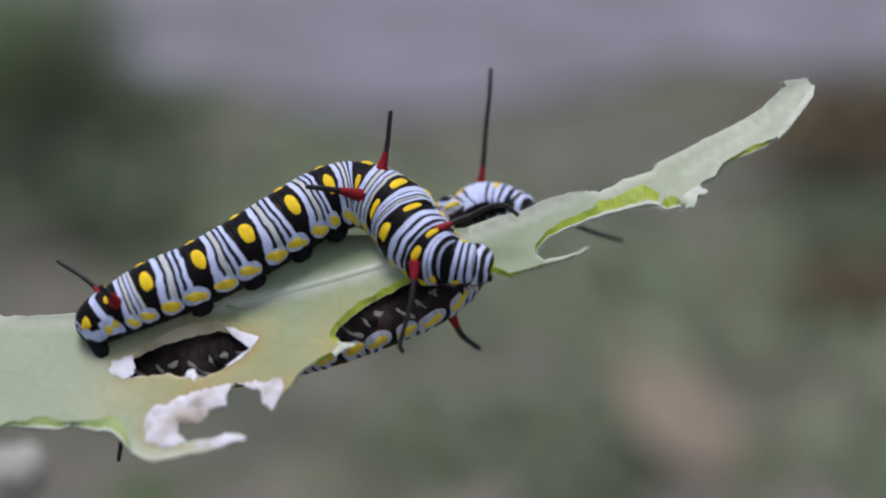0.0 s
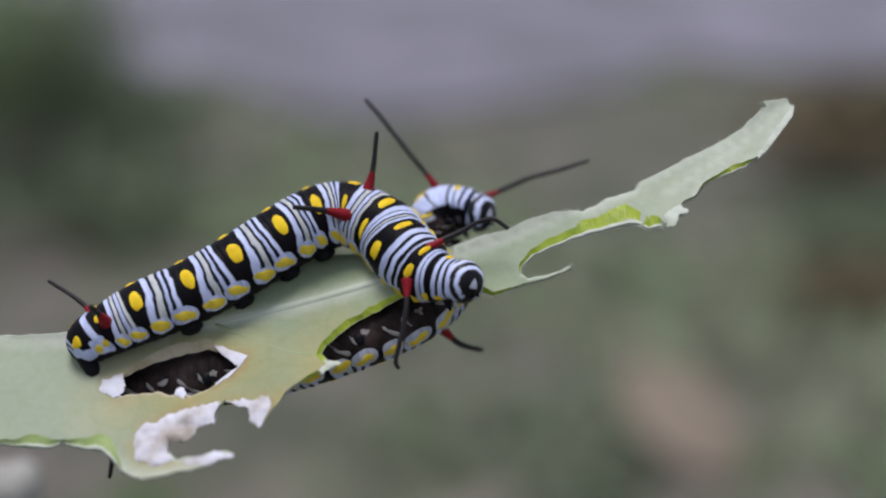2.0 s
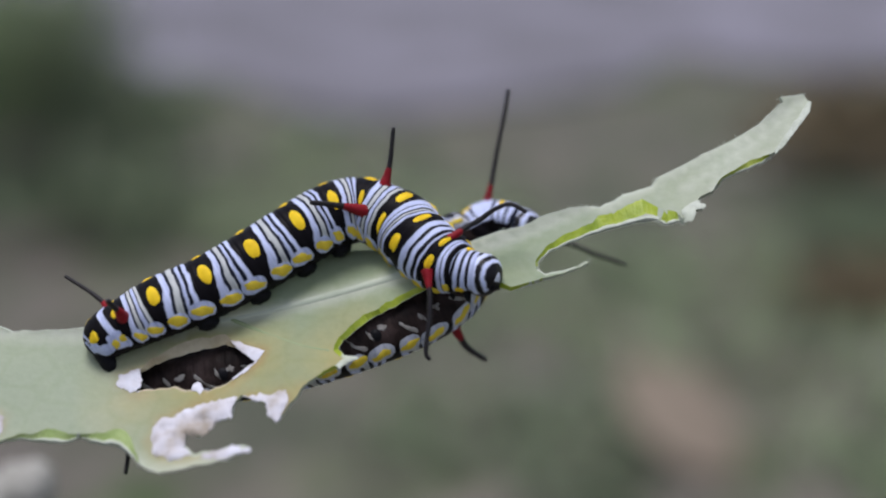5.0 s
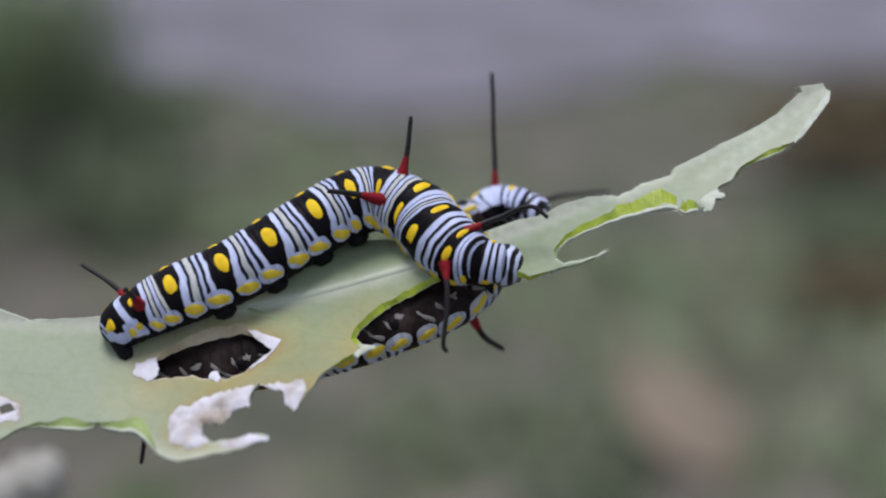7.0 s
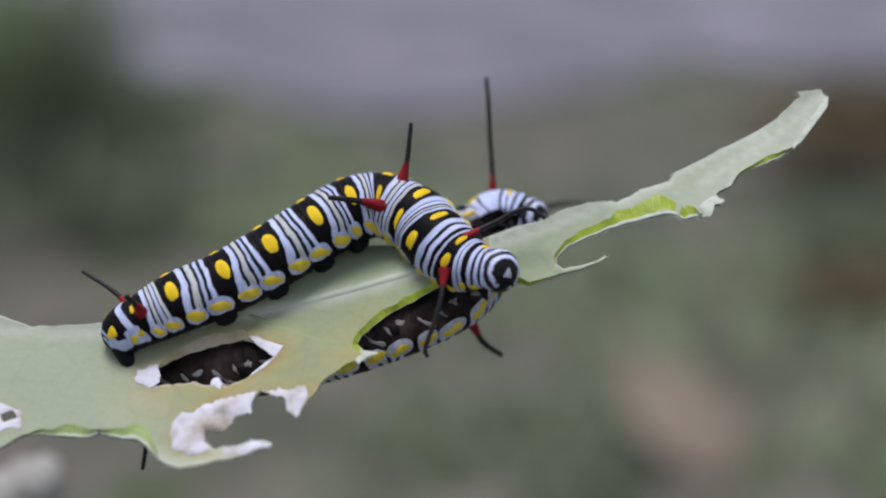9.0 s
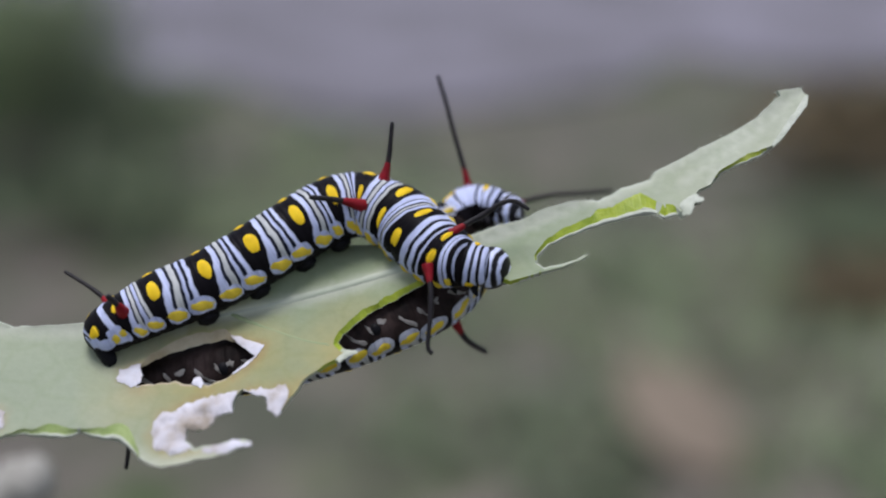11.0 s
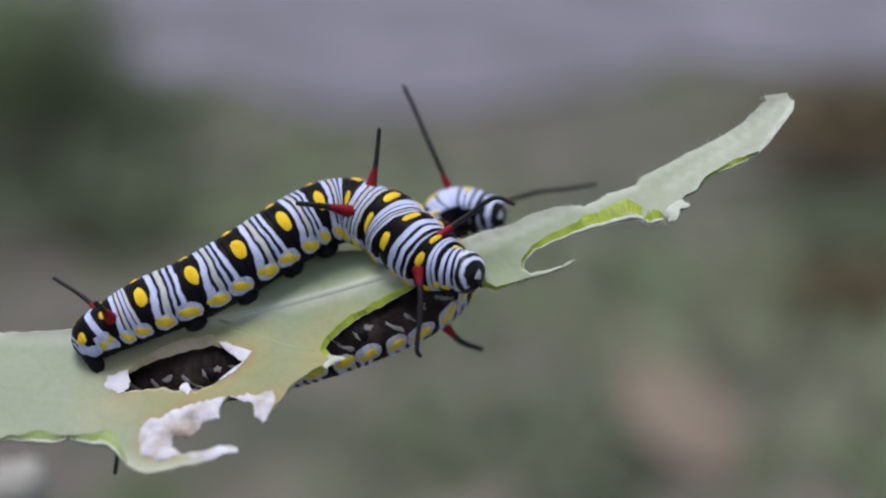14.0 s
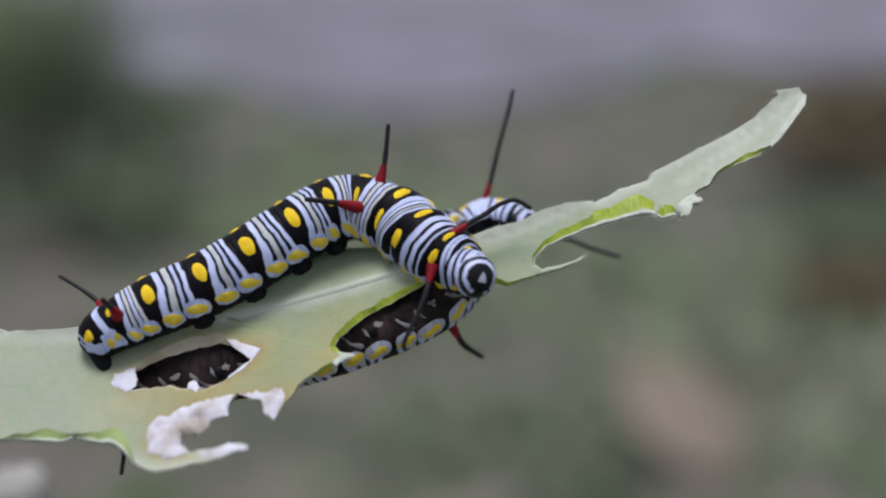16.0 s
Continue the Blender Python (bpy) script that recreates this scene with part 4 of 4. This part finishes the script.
def caterpillar(label, rows, face, head_up, head_size, filaments, group="caterpillars on the leaf", marks=False, spread=(0.66, 0.56)):
    """A banded caterpillar in segments; marks: pale scribbles on the belly, where it shows."""
    body = Body(rows)
    root = thing("caterpillar", label, "caterpillar", group)
    made = {}
    made["rear"] = segment(body, 0.0, 1.78, 0.06, SKIN_REAR, root, "tail end with black and white bars")
    for i in range(2, 13):
        mat = {2: SKIN_FILAMENT, 8: SKIN_FILAMENT, 9: SKIN_FRONT, 10: SKIN_CHEST, 11: SKIN_THORAX, 12: SKIN_NECK}.get(i, SKIN)
        if marks:
            mat = SKIN_PALE if i == 12 else SKIN_COLLAR if i == 11 else SKIN_UNDER
        u1 = i + 0.78 if i < 12 else 12.72
        made[i] = segment(body, i - 0.22, u1, 0.07 if i < 9 else 0.11, mat, root, "body segment with black, white and cream bands", scale=1.0 if i < 12 else 0.97)
        for s in (-1, 1):
            u, th, du, dth = i, spread[0] if s < 0 else spread[0] - 0.12, 0.128, 0.355
            if i == 2:
                u, th, du, dth = 1.86, 0.42, 0.12, 0.20
            elif i == 8:
                u, th, du, dth = 8.03, spread[1], 0.13, 0.27
            elif i in (9, 10):
                u, th, du, dth = i - 0.03 - 0.05 * (i == 10), spread[1] + 0.03, 0.115, 0.37 if i == 9 else 0.33
            elif i == 11:
                u, th, du, dth = 11.02, spread[1] - 0.10, 0.15, 0.30
            elif i == 12:
                u, th, du, dth = (12.0, 0.8, 0.11, 0.30) if marks else (12.15, 1.9 if s > 0 else 0.5, 0.18, 0.22)
            made["spot", i, s] = patch(body, u, s * th, du, dth, root, "yellow_spot", YELLOW, seed=i + s * 0.3, odd=0.16, square=0.10 if 8 < i < 11 else 0.04)
            if i < (11 if marks else 12):
                for k, (at, size) in enumerate(((0.25, 0.185), (0.70, 0.205))):
                    made["lat", i, s, k] = patch(body, i + at, s * ((1.76 if marks else 1.60) - 0.02 * k), size * (1 if i < 9 else 0.8), 0.165 if k else 0.18, root, "lateral_patch", DULL_YELLOW, 0.008, 0.10 * s, seed=i * 1.7 + k + s, odd=0.42)
            if marks and i < 12:
                patch(body, i + 0.30, s * 2.36, 0.17, 0.08, root, "pale_mark", DIM, 0.01, 0.3, seed=i * 2.1 + s, odd=0.9)
                patch(body, i - 0.12, s * 2.62, 0.08, 0.12, root, "pale_mark", DIM, 0.01, 0.0, seed=i * 2.9 + s, odd=0.9)
                patch(body, i + 0.62, s * 2.50, 0.07, 0.09, root, "pale_mark", DIM, 0.01, 0.2, seed=i * 3.7 + s, odd=0.9)
    made["head"] = head(root, np.asarray(rows[13][:3], float), face, head_up, head_size)
    for s in (-1, 1):
        patch(body, 0.66, s * 0.80, 0.26, 0.28, root, "yellow_spot", YELLOW, seed=7 + s, odd=0.4)
        patch(body, 1.40, s * 1.50, 0.17, 0.20, root, "lateral_patch", DULL_YELLOW, 0.04, seed=9 + s, odd=0.4)
        patch(body, 1.73, s * 1.40, 0.13, 0.16, root, "lateral_patch", DULL_YELLOW, 0.04, seed=12 + s, odd=0.4)
        proleg(body, 0.62, s * 2.35, 0.2 if marks else 1.25, root, 0.6 if marks else 0.62)
        for i in (4, 5, 6, 7):
            proleg(body, i - 0.28, s * 2.45, 0.1 if marks else 0.65, root, 0.55 if marks else 0.9)
        for i in (10, 11, 12):
            made["leg", i, s] = true_leg(body, i + 0.2, s * 2.55, 0.75, 0.5, root)
    made["fil"] = [filament(root, pts, red, 3.0 * k, thick) for k, (pts, red, thick) in enumerate(filaments)]
    return root, made


A_ROWS = [
    (-29.91, -1.6, -7.78, 1.9, 0.0, -0.5, 0.87),
    (-28.43, -1.4, -6.98, 2.0, 0.0, -0.5, 0.87),
    (-26.62, -1.2, -6.0, 2.25, 0.0, -0.5, 0.87),
    (-24.12, -0.8, -4.74, 2.6, 0.0, -0.5, 0.87),
    (-20.16, 0.0, -3.03, 2.72, 0.0, -0.5, 0.87),
    (-16.51, 0.8, -0.92, 2.8, 0.0, -0.5, 0.87),
    (-13.02, 1.8, 1.31, 2.85, 0.0, -0.5, 0.87),
    (-10.2, 2.6, 2.87, 2.9, 0.0, -0.5, 0.87),
    (-7.63, 2.9, 3.3, 2.8, 0.15, -0.6, 0.75),
    (-4.75, 1.6, 2.1, 2.75, -0.2, -0.85, 0.4),
    (-3.21, 0.0, 0.28, 2.75, -0.25, -0.9, 0.3),
    (-1.18, -1.6, -1.45, 2.45, -0.15, -0.92, 0.3),
    (0.27, -2.8, -1.97, 1.9, 0.1, -0.75, 0.6),
    (1.51, -3.8, -2.13, 1.6, 0.1, -0.6, 0.75),
]
A_FILAMENTS = [  # front near, front far, middle near, middle far, rear near, rear far
    ([(-2.71, -3.6, -2.35), (-2.78, -4.3, -3.93), (-3.08, -4.6, -5.68), (-3.51, -4.8, -7.25), (-3.78, -4.8, -8.39), (-3.51, -4.8, -8.92)], 0.16, 1.0),
    ([(-1.17, -2.6, 0.4), (0.27, -2.4, 1.17), (1.71, -2.4, 1.8), (2.96, -2.6, 2.47), (4.21, -2.8, 2.69), (5.36, -3.0, 1.88)], 0.20, 1.0),
    ([(-7.82, 0.2, 3.27), (-9.23, -0.6, 3.56), (-10.52, -1.4, 3.72), (-11.81, -2.0, 3.83)], 0.36, 1.2),
    ([(-5.92, 1.6, 5.64), (-5.58, 1.5, 7.12), (-5.39, 1.4, 8.79), (-5.25, 1.3, 10.17)], 0.30, 1.05),
    ([(-26.55, -2.9, -5.45), (-26.55, -3.8, -5.1), (-26.8, -4.5, -4.6), (-27.35, -5.1, -3.95)], 0.62, 1.35),
    ([(-28.41, -0.6, -4.66), (-29.15, -0.2, -3.99), (-30.45, 0.2, -3.13), (-32.22, 0.6, -2.12)], 0.26, 0.95),
]
B_ROWS = [
    (-29.32, 0.8, -11.52, 1.75, 0.0, 0.75, -0.66),
    (-27.73, 0.9, -11.43, 2.0, 0.0, 0.75, -0.66),
    (-25.76, 1.0, -11.17, 2.3, 0.0, 0.75, -0.66),
    (-21.76, 0.9, -10.51, 2.5, 0.0, 0.75, -0.66),
    (-17.78, 0.9, -9.75, 2.6, 0.0, 0.75, -0.66),
    (-13.75, 0.9, -8.98, 2.65, 0.0, 0.75, -0.66),
    (-9.67, 0.9, -7.82, 2.65, 0.0, 0.75, -0.66),
    (-5.76, 1.2, -6.46, 2.6, 0.0, 0.75, -0.66),
    (-2.15, 2.2, -4.86, 2.55, 0.3, 0.85, -0.4),
    (0.29, 4.6, -2.82, 2.4, 0.6, 0.8, 0.0),
    (-0.78, 7.2, 0.15, 2.3, -0.4, 0.85, 0.3),
    (0.1, 8.0, 3.2, 2.2, -0.3, 0.4, 0.85),
    (2.06, 7.8, 3.69, 2.05, 0.0, 0.4, 0.9),
    (3.72, 7.2, 3.37, 1.6, 0.2, 0.3, 0.9),
]
B_FILAMENTS = [  # front near, front far, middle, rear
    ([(0.44, 8.2, 4.98), (-0.39, 8.2, 6.71), (-2.27, 8.2, 10.01), (-3.55, 8.2, 12.38), (-4.73, 8.2, 14.35)], 0.29, 1.0),
    ([(1.38, 8.5, 3.91), (4.76, 8.8, 4.66), (8.24, 9.0, 5.86), (11.22, 9.0, 6.45), (13.8, 9.0, 7.05)], 0.33, 1.0),
    ([(-0.75, 2.6, -5.30), (0.35, 4.2, -6.62), (1.64, 5.6, -7.81), (3.42, 7.0, -8.49)], 0.48, 1.4),
    ([(-27.07, 2.0, -13.98), (-27.54, 3.0, -16.93), (-27.78, 3.0, -18.72)], 0.20, 1.0),
]
A_ROOT, A = caterpillar("black, white and yellow banded caterpillar arched on the leaf's edge", A_ROWS, (0.38, -0.92, -0.12), (0.1, 0.1, 1.0), 1.66, A_FILAMENTS)
B_ROOT, B = caterpillar("black, white and yellow banded caterpillar clinging under the leaf", B_ROWS, (0.66, -0.74, -0.1), (0, 0.2, 1.0), 1.6, B_FILAMENTS, marks=True)


# ---- what moves ----
def about(p, turn, shift=(0, 0, 0)):
    """A turn about the point p, then a shift, in millimetres."""
    p = Vector(p) * MM
    return Matrix.Translation(p + Vector(shift) * MM) @ turn.to_4x4() @ Matrix.Translation(-p)


def spin(x, y, z):
    return Matrix.Rotation(1, 3, Vector((1, 0, 0))).Identity(3) if not (x or y or z) else Matrix.Rotation(math.sqrt(x * x + y * y + z * z), 3, Vector((x, y, z)))


# seconds; the plant's turn in degrees about x, y, z; its shift in millimetres
SWAY = [
    (0, 0.26, 0.13, -0.02, 0.97, -1.08, 1.08),
    (0.2, -0.13, 0.02, 0.00, 0.96, -1.06, 0.93),
    (0.5, -0.71, 0.01, 0.04, 1.20, -1.04, 0.89),
    (0.7, -0.41, -0.03, -0.01, 1.17, -0.88, 0.77),
    (1, 0.05, 0.11, -0.09, 0.80, -0.65, 0.49),
    (1.2, 0.03, 0.08, -0.05, 0.41, -0.39, 0.37),
    (1.5, 0.00, -0.00, 0.00, -0.00, 0.00, 0.00),
    (1.7, -0.07, -0.02, -0.04, -0.07, 0.22, -0.15),
    (2, -0.17, -0.06, -0.10, -0.21, 0.55, -0.46),
    (2.2, -0.20, -0.11, -0.04, 0.05, 0.64, -0.41),
    (2.5, -0.24, -0.06, 0.04, 0.17, 0.78, -0.68),
    (2.7, -0.05, -0.02, 0.13, 0.36, 0.97, -0.66),
    (3, 0.23, 0.03, 0.26, 0.42, 1.25, -1.03),
    (3.2, -0.10, -0.24, 0.10, 0.52, 1.18, -1.08),
    (3.5, -0.59, -0.04, -0.14, 0.37, 1.07, -1.52),
    (3.7, -0.67, -0.12, -0.24, 0.79, 0.92, -1.41),
    (4, -0.79, -0.03, -0.39, 0.48, 0.70, -1.11),
    (4.2, -0.76, -0.06, -0.37, 1.13, 0.67, -0.54),
    (6.3, -0.47, 0.06, -0.15, 1.17, 0.36, 0.10),
    (6.5, -0.44, 0.02, -0.13, 1.54, 0.33, 0.29),
    (6.7, -0.52, 0.10, -0.21, 2.67, 0.25, 0.73),
    (7, -0.63, 0.10, -0.34, 2.59, 0.13, 0.78),
    (7.2, -0.49, 0.19, -0.24, 2.70, 0.07, 0.90),
    (7.5, -0.29, 0.11, -0.09, 2.96, -0.01, 0.96),
    (7.7, -0.51, 0.06, -0.08, 2.75, 0.06, 0.84),
    (8, -0.83, 0.03, -0.07, 2.80, 0.16, 0.82),
    (8.2, -0.82, -0.07, -0.05, 2.99, 0.23, 0.79),
    (8.5, -0.80, -0.09, -0.01, 2.24, 0.35, 0.56),
    (8.7, -0.67, -0.08, 0.00, 2.02, 0.43, 0.31),
    (9, -0.48, -0.05, 0.03, 2.62, 0.56, 0.30),
    (9.2, -0.66, -0.12, -0.02, 2.12, 0.53, 0.15),
    (9.5, -0.94, -0.10, -0.09, 1.55, 0.48, 0.07),
    (9.7, -0.88, -0.05, -0.09, 1.39, 0.52, 0.06),
    (11.8, -0.19, -0.30, -0.02, 0.60, 0.92, 0.51),
    (12, -0.12, -0.27, -0.01, 0.06, 0.96, 0.06),
    (12.2, -0.35, -0.34, -0.03, -0.12, 0.99, -0.14),
    (12.5, -0.70, -0.27, -0.06, -0.70, 1.02, -0.44),
    (12.7, -0.73, -0.63, 0.01, -1.11, 1.04, -0.63),
    (13, -0.79, -0.37, 0.11, -0.57, 1.07, -0.40),
    (13.2, -0.72, -0.46, -0.03, -0.38, 1.05, -0.25),
    (13.5, -0.62, -0.36, -0.24, -0.25, 1.03, -0.16),
    (13.7, -0.52, -0.22, -0.23, -0.17, 1.06, -0.11),
    (14, -0.37, -0.31, -0.22, 0.01, 1.11, -0.09),
    (14.2, -0.28, -0.27, -0.08, -0.01, 1.07, -0.06),
    (14.5, -0.14, -0.29, 0.12, 0.53, 1.02, 0.06),
    (14.7, -0.23, -0.31, -0.03, 0.45, 1.09, -0.11),
    (15, -0.35, -0.30, -0.26, 0.26, 1.21, -0.30),
    (15.2, -0.50, -0.34, -0.09, -0.16, 1.16, -0.37),
    (15.5, -0.72, -0.36, 0.16, -0.29, 1.10, -0.46),
    (15.7, -0.89, -0.36, 0.09, 0.16, 0.70, -0.31),
    (16, -1.13, -0.48, -0.01, 0.83, 0.10, 0.21),
]
# seconds; caterpillar on top: reach of the thorax (x, z), turn of the head away and its tuck (x, z); turns of its two
# front filaments
FEED = [
    (0, -0.48, -0.10, 60, 0.00, 0.00, -0, 2),
    (0.5, -0.16, -0.11, 8, 0.00, 0.00, 1, -1),
    (1, -0.24, -0.07, 2, 0.00, 0.00, -0, -0),
    (1.5, 0.01, 0.01, 0, 0.00, 0.00, 0, 0),
    (2, 0.08, 0.04, 10, 0.00, 0.00, -2, -1),
    (2.5, 0.02, 0.05, 8, 0.00, 0.00, 0, -1),
    (3, 0.30, 0.42, 52, 0.00, 0.00, -6, 0),
    (3.5, 0.17, 0.24, 2, 0.00, 0.00, 4, -0),
    (4, 0.22, 0.32, 5, -0.41, -0.09, -2, -7),
    (6.5, 0.39, 0.38, 60, 0.00, 0.00, 349, -4),
    (7, 0.30, 0.13, 60, 0.00, 0.00, -9, 3),
    (7.5, 0.25, 0.18, 60, 0.00, 0.00, -7, 4),
    (8, 0.07, 0.01, 60, 0.00, 0.00, -3, 4),
    (8.5, 0.01, 0.15, 15, 0.00, 0.00, 6, -5),
    (9, 0.17, 0.09, 4, 0.00, 0.00, 4, -1),
    (9.5, 0.30, 0.15, 12, 0.00, 0.00, -8, -5),
    (12, 0.62, 0.36, 60, 0.00, 0.00, 350, -3),
    (12.5, 0.41, 0.20, 0, -0.68, -0.59, 11, -1),
    (13, 0.55, 0.30, 5, -0.68, -0.59, 2, 0),
    (13.5, 0.87, 0.48, 22, -0.80, 0.35, -5, -8),
    (14, 0.74, 0.57, 20, -0.91, -0.14, -9, -10),
    (14.5, 0.96, 0.71, 25, -1.27, 0.00, -5, -13),
    (15, 0.91, 0.71, 22, -1.14, -0.18, -4, -10),
    (15.5, 1.10, 0.92, 25, -1.09, -0.27, -7, -10),
    (16, 0.97, 0.44, 0, -0.82, -0.73, 11, -5),
]
# seconds; caterpillar beneath: shift of its front (x, z), swing of the near front filament, swing and turn away of the far one,
# swing of the middle one
PEEK = [
    (0, 1.71, -1.11, 34.2, 29.7, 13, 18.6),
    (0.5, 1.01, -0.65, 20.3, 17.2, 33, 12.3),
    (1, 0.33, -0.21, 6.2, 4.2, 0, 4.1),
    (1.5, 0.00, -0.00, 0.0, 0.0, 0, 0.0),
    (2, -0.43, 0.28, -9.3, -4.5, 0, -2.6),
    (2.5, -0.39, 0.25, -9.0, -3.6, 0, -3.3),
    (3, 0.40, -0.26, 7.5, 3.8, 10, 0.9),
    (3.5, 1.54, -1.00, 31.3, 10.3, 21, 6.0),
    (4, 1.79, -1.16, 36.1, 25.3, 14, 9.5),
    (6.5, 2.41, -1.57, 46.2, 34.7, 21, 17.3),
    (7, 1.40, -0.91, 27.5, 7.6, 37, 13.2),
    (7.5, 1.36, -0.88, 22.2, 8.3, 37, 12.9),
    (8, 1.39, -0.90, 27.3, 7.5, 37, 14.2),
    (8.5, 1.40, -0.91, 27.7, 8.7, 37, 12.9),
    (9, 1.29, -0.84, 26.0, 11.8, 37, 14.9),
    (9.5, 1.40, -0.91, 28.2, 9.8, 37, 14.7),
    (12, 0.19, -0.12, 2.8, 4.4, 0, 4.7),
    (12.5, 0.07, -0.05, 1.2, -1.3, 0, -1.4),
    (13, 0.24, -0.15, 4.8, 2.6, 0, 0.8),
    (13.5, 0.14, -0.09, 2.7, 2.3, 10, -0.5),
    (14, 0.29, -0.19, 5.8, 4.0, 12, 1.9),
    (14.5, 0.94, -0.61, 19.5, 11.1, 34, 8.5),
    (15, 2.21, -1.44, 44.3, 28.6, 12, 16.6),
    (15.5, 2.13, -1.39, 42.6, 28.1, 10, 13.8),
    (16, 2.18, -1.42, 44.0, 30.8, 17, 14.4),
]


def motions():
    sway = [(t, REST @ Matrix.Translation(Vector((x, y, z)) * MM) @ spin(radians(a), radians(b), radians(c)).to_4x4()) for t, a, b, c, x, y, z in SWAY]
    for root in (PLANT, A_ROOT, B_ROOT):
        walk(root, sway)
    moving_a(), moving_b()


def moving_a():
    base_n, base_f = A_FILAMENTS[0][0][0], A_FILAMENTS[1][0][0]
    for i, share in ((9, 0.3), (10, 0.7), (11, 1.0)):
        rows = [(t, about((0, 0, 0), spin(0, 0, 0), (rx * share, 0, rz * share))) for t, rx, rz, h, tx, tz, fn, ff in FEED]
        for key, ob in A.items():
            if key == i or (isinstance(key, tuple) and key[1] == i):
                walk(ob, rows)
    for keys, count in (([12], 1), (["head"], 2)):
        rows = []
        for t, rx, rz, h, tx, tz, fn, ff in FEED:
            half = spin(*(radians(h) * 0.5 * q for q in HEAD_AXIS))
            m = about(A_ROWS[11][:3], half)
            if count == 2:
                m = m @ about(A_ROWS[12][:3], half)
            rows.append((t, Matrix.Translation(Vector((rx + tx * count / 2, 0, rz + tz * count / 2)) * MM) @ m))
        for key, ob in A.items():
            if key in keys or (isinstance(key, tuple) and key[1] in keys):
                walk(ob, rows)
    walk(A["fil"][0], [(t, about(base_n, spin(0, radians(fn), 0), (rx, 0, rz))) for t, rx, rz, h, tx, tz, fn, ff in FEED])
    walk(A["fil"][1], [(t, about(base_f, spin(0, radians(ff), 0), (rx, 0, rz))) for t, rx, rz, h, tx, tz, fn, ff in FEED])


HEAD_AXIS = (0.15, 0.0, 1.0)


def moving_b():
    # the front part shifts right and down while it turns to the leaf; each front filament swings on its own
    far = B_FILAMENTS[1][0][0]
    near = B_FILAMENTS[0][0][0]

    def shifted(share):
        return [(t, Matrix.Translation(Vector((x * share, 0, z * share)) * MM)) for t, x, z, a, f, y, m in PEEK]
    for key, ob in B.items():
        i = key[1] if isinstance(key, tuple) else key
        if i in (11, 12, "head"):
            walk(ob, shifted(1.0))
        elif i == 10:
            walk(ob, shifted(0.5))
    walk(B["fil"][0], [(t, about(near, spin(0, radians(a), 0), (x, 0, z))) for t, x, z, a, f, y, m in PEEK])
    walk(B["fil"][1], [(t, about(far, spin(0, radians(f), 0) @ spin(0, 0, radians(y)), (x, 0, z))) for t, x, z, a, f, y, m in PEEK])
    walk(B["fil"][2], [(t, about(B_FILAMENTS[2][0][0], spin(0, radians(m), 0))) for t, x, z, a, f, y, m in PEEK])


motions()
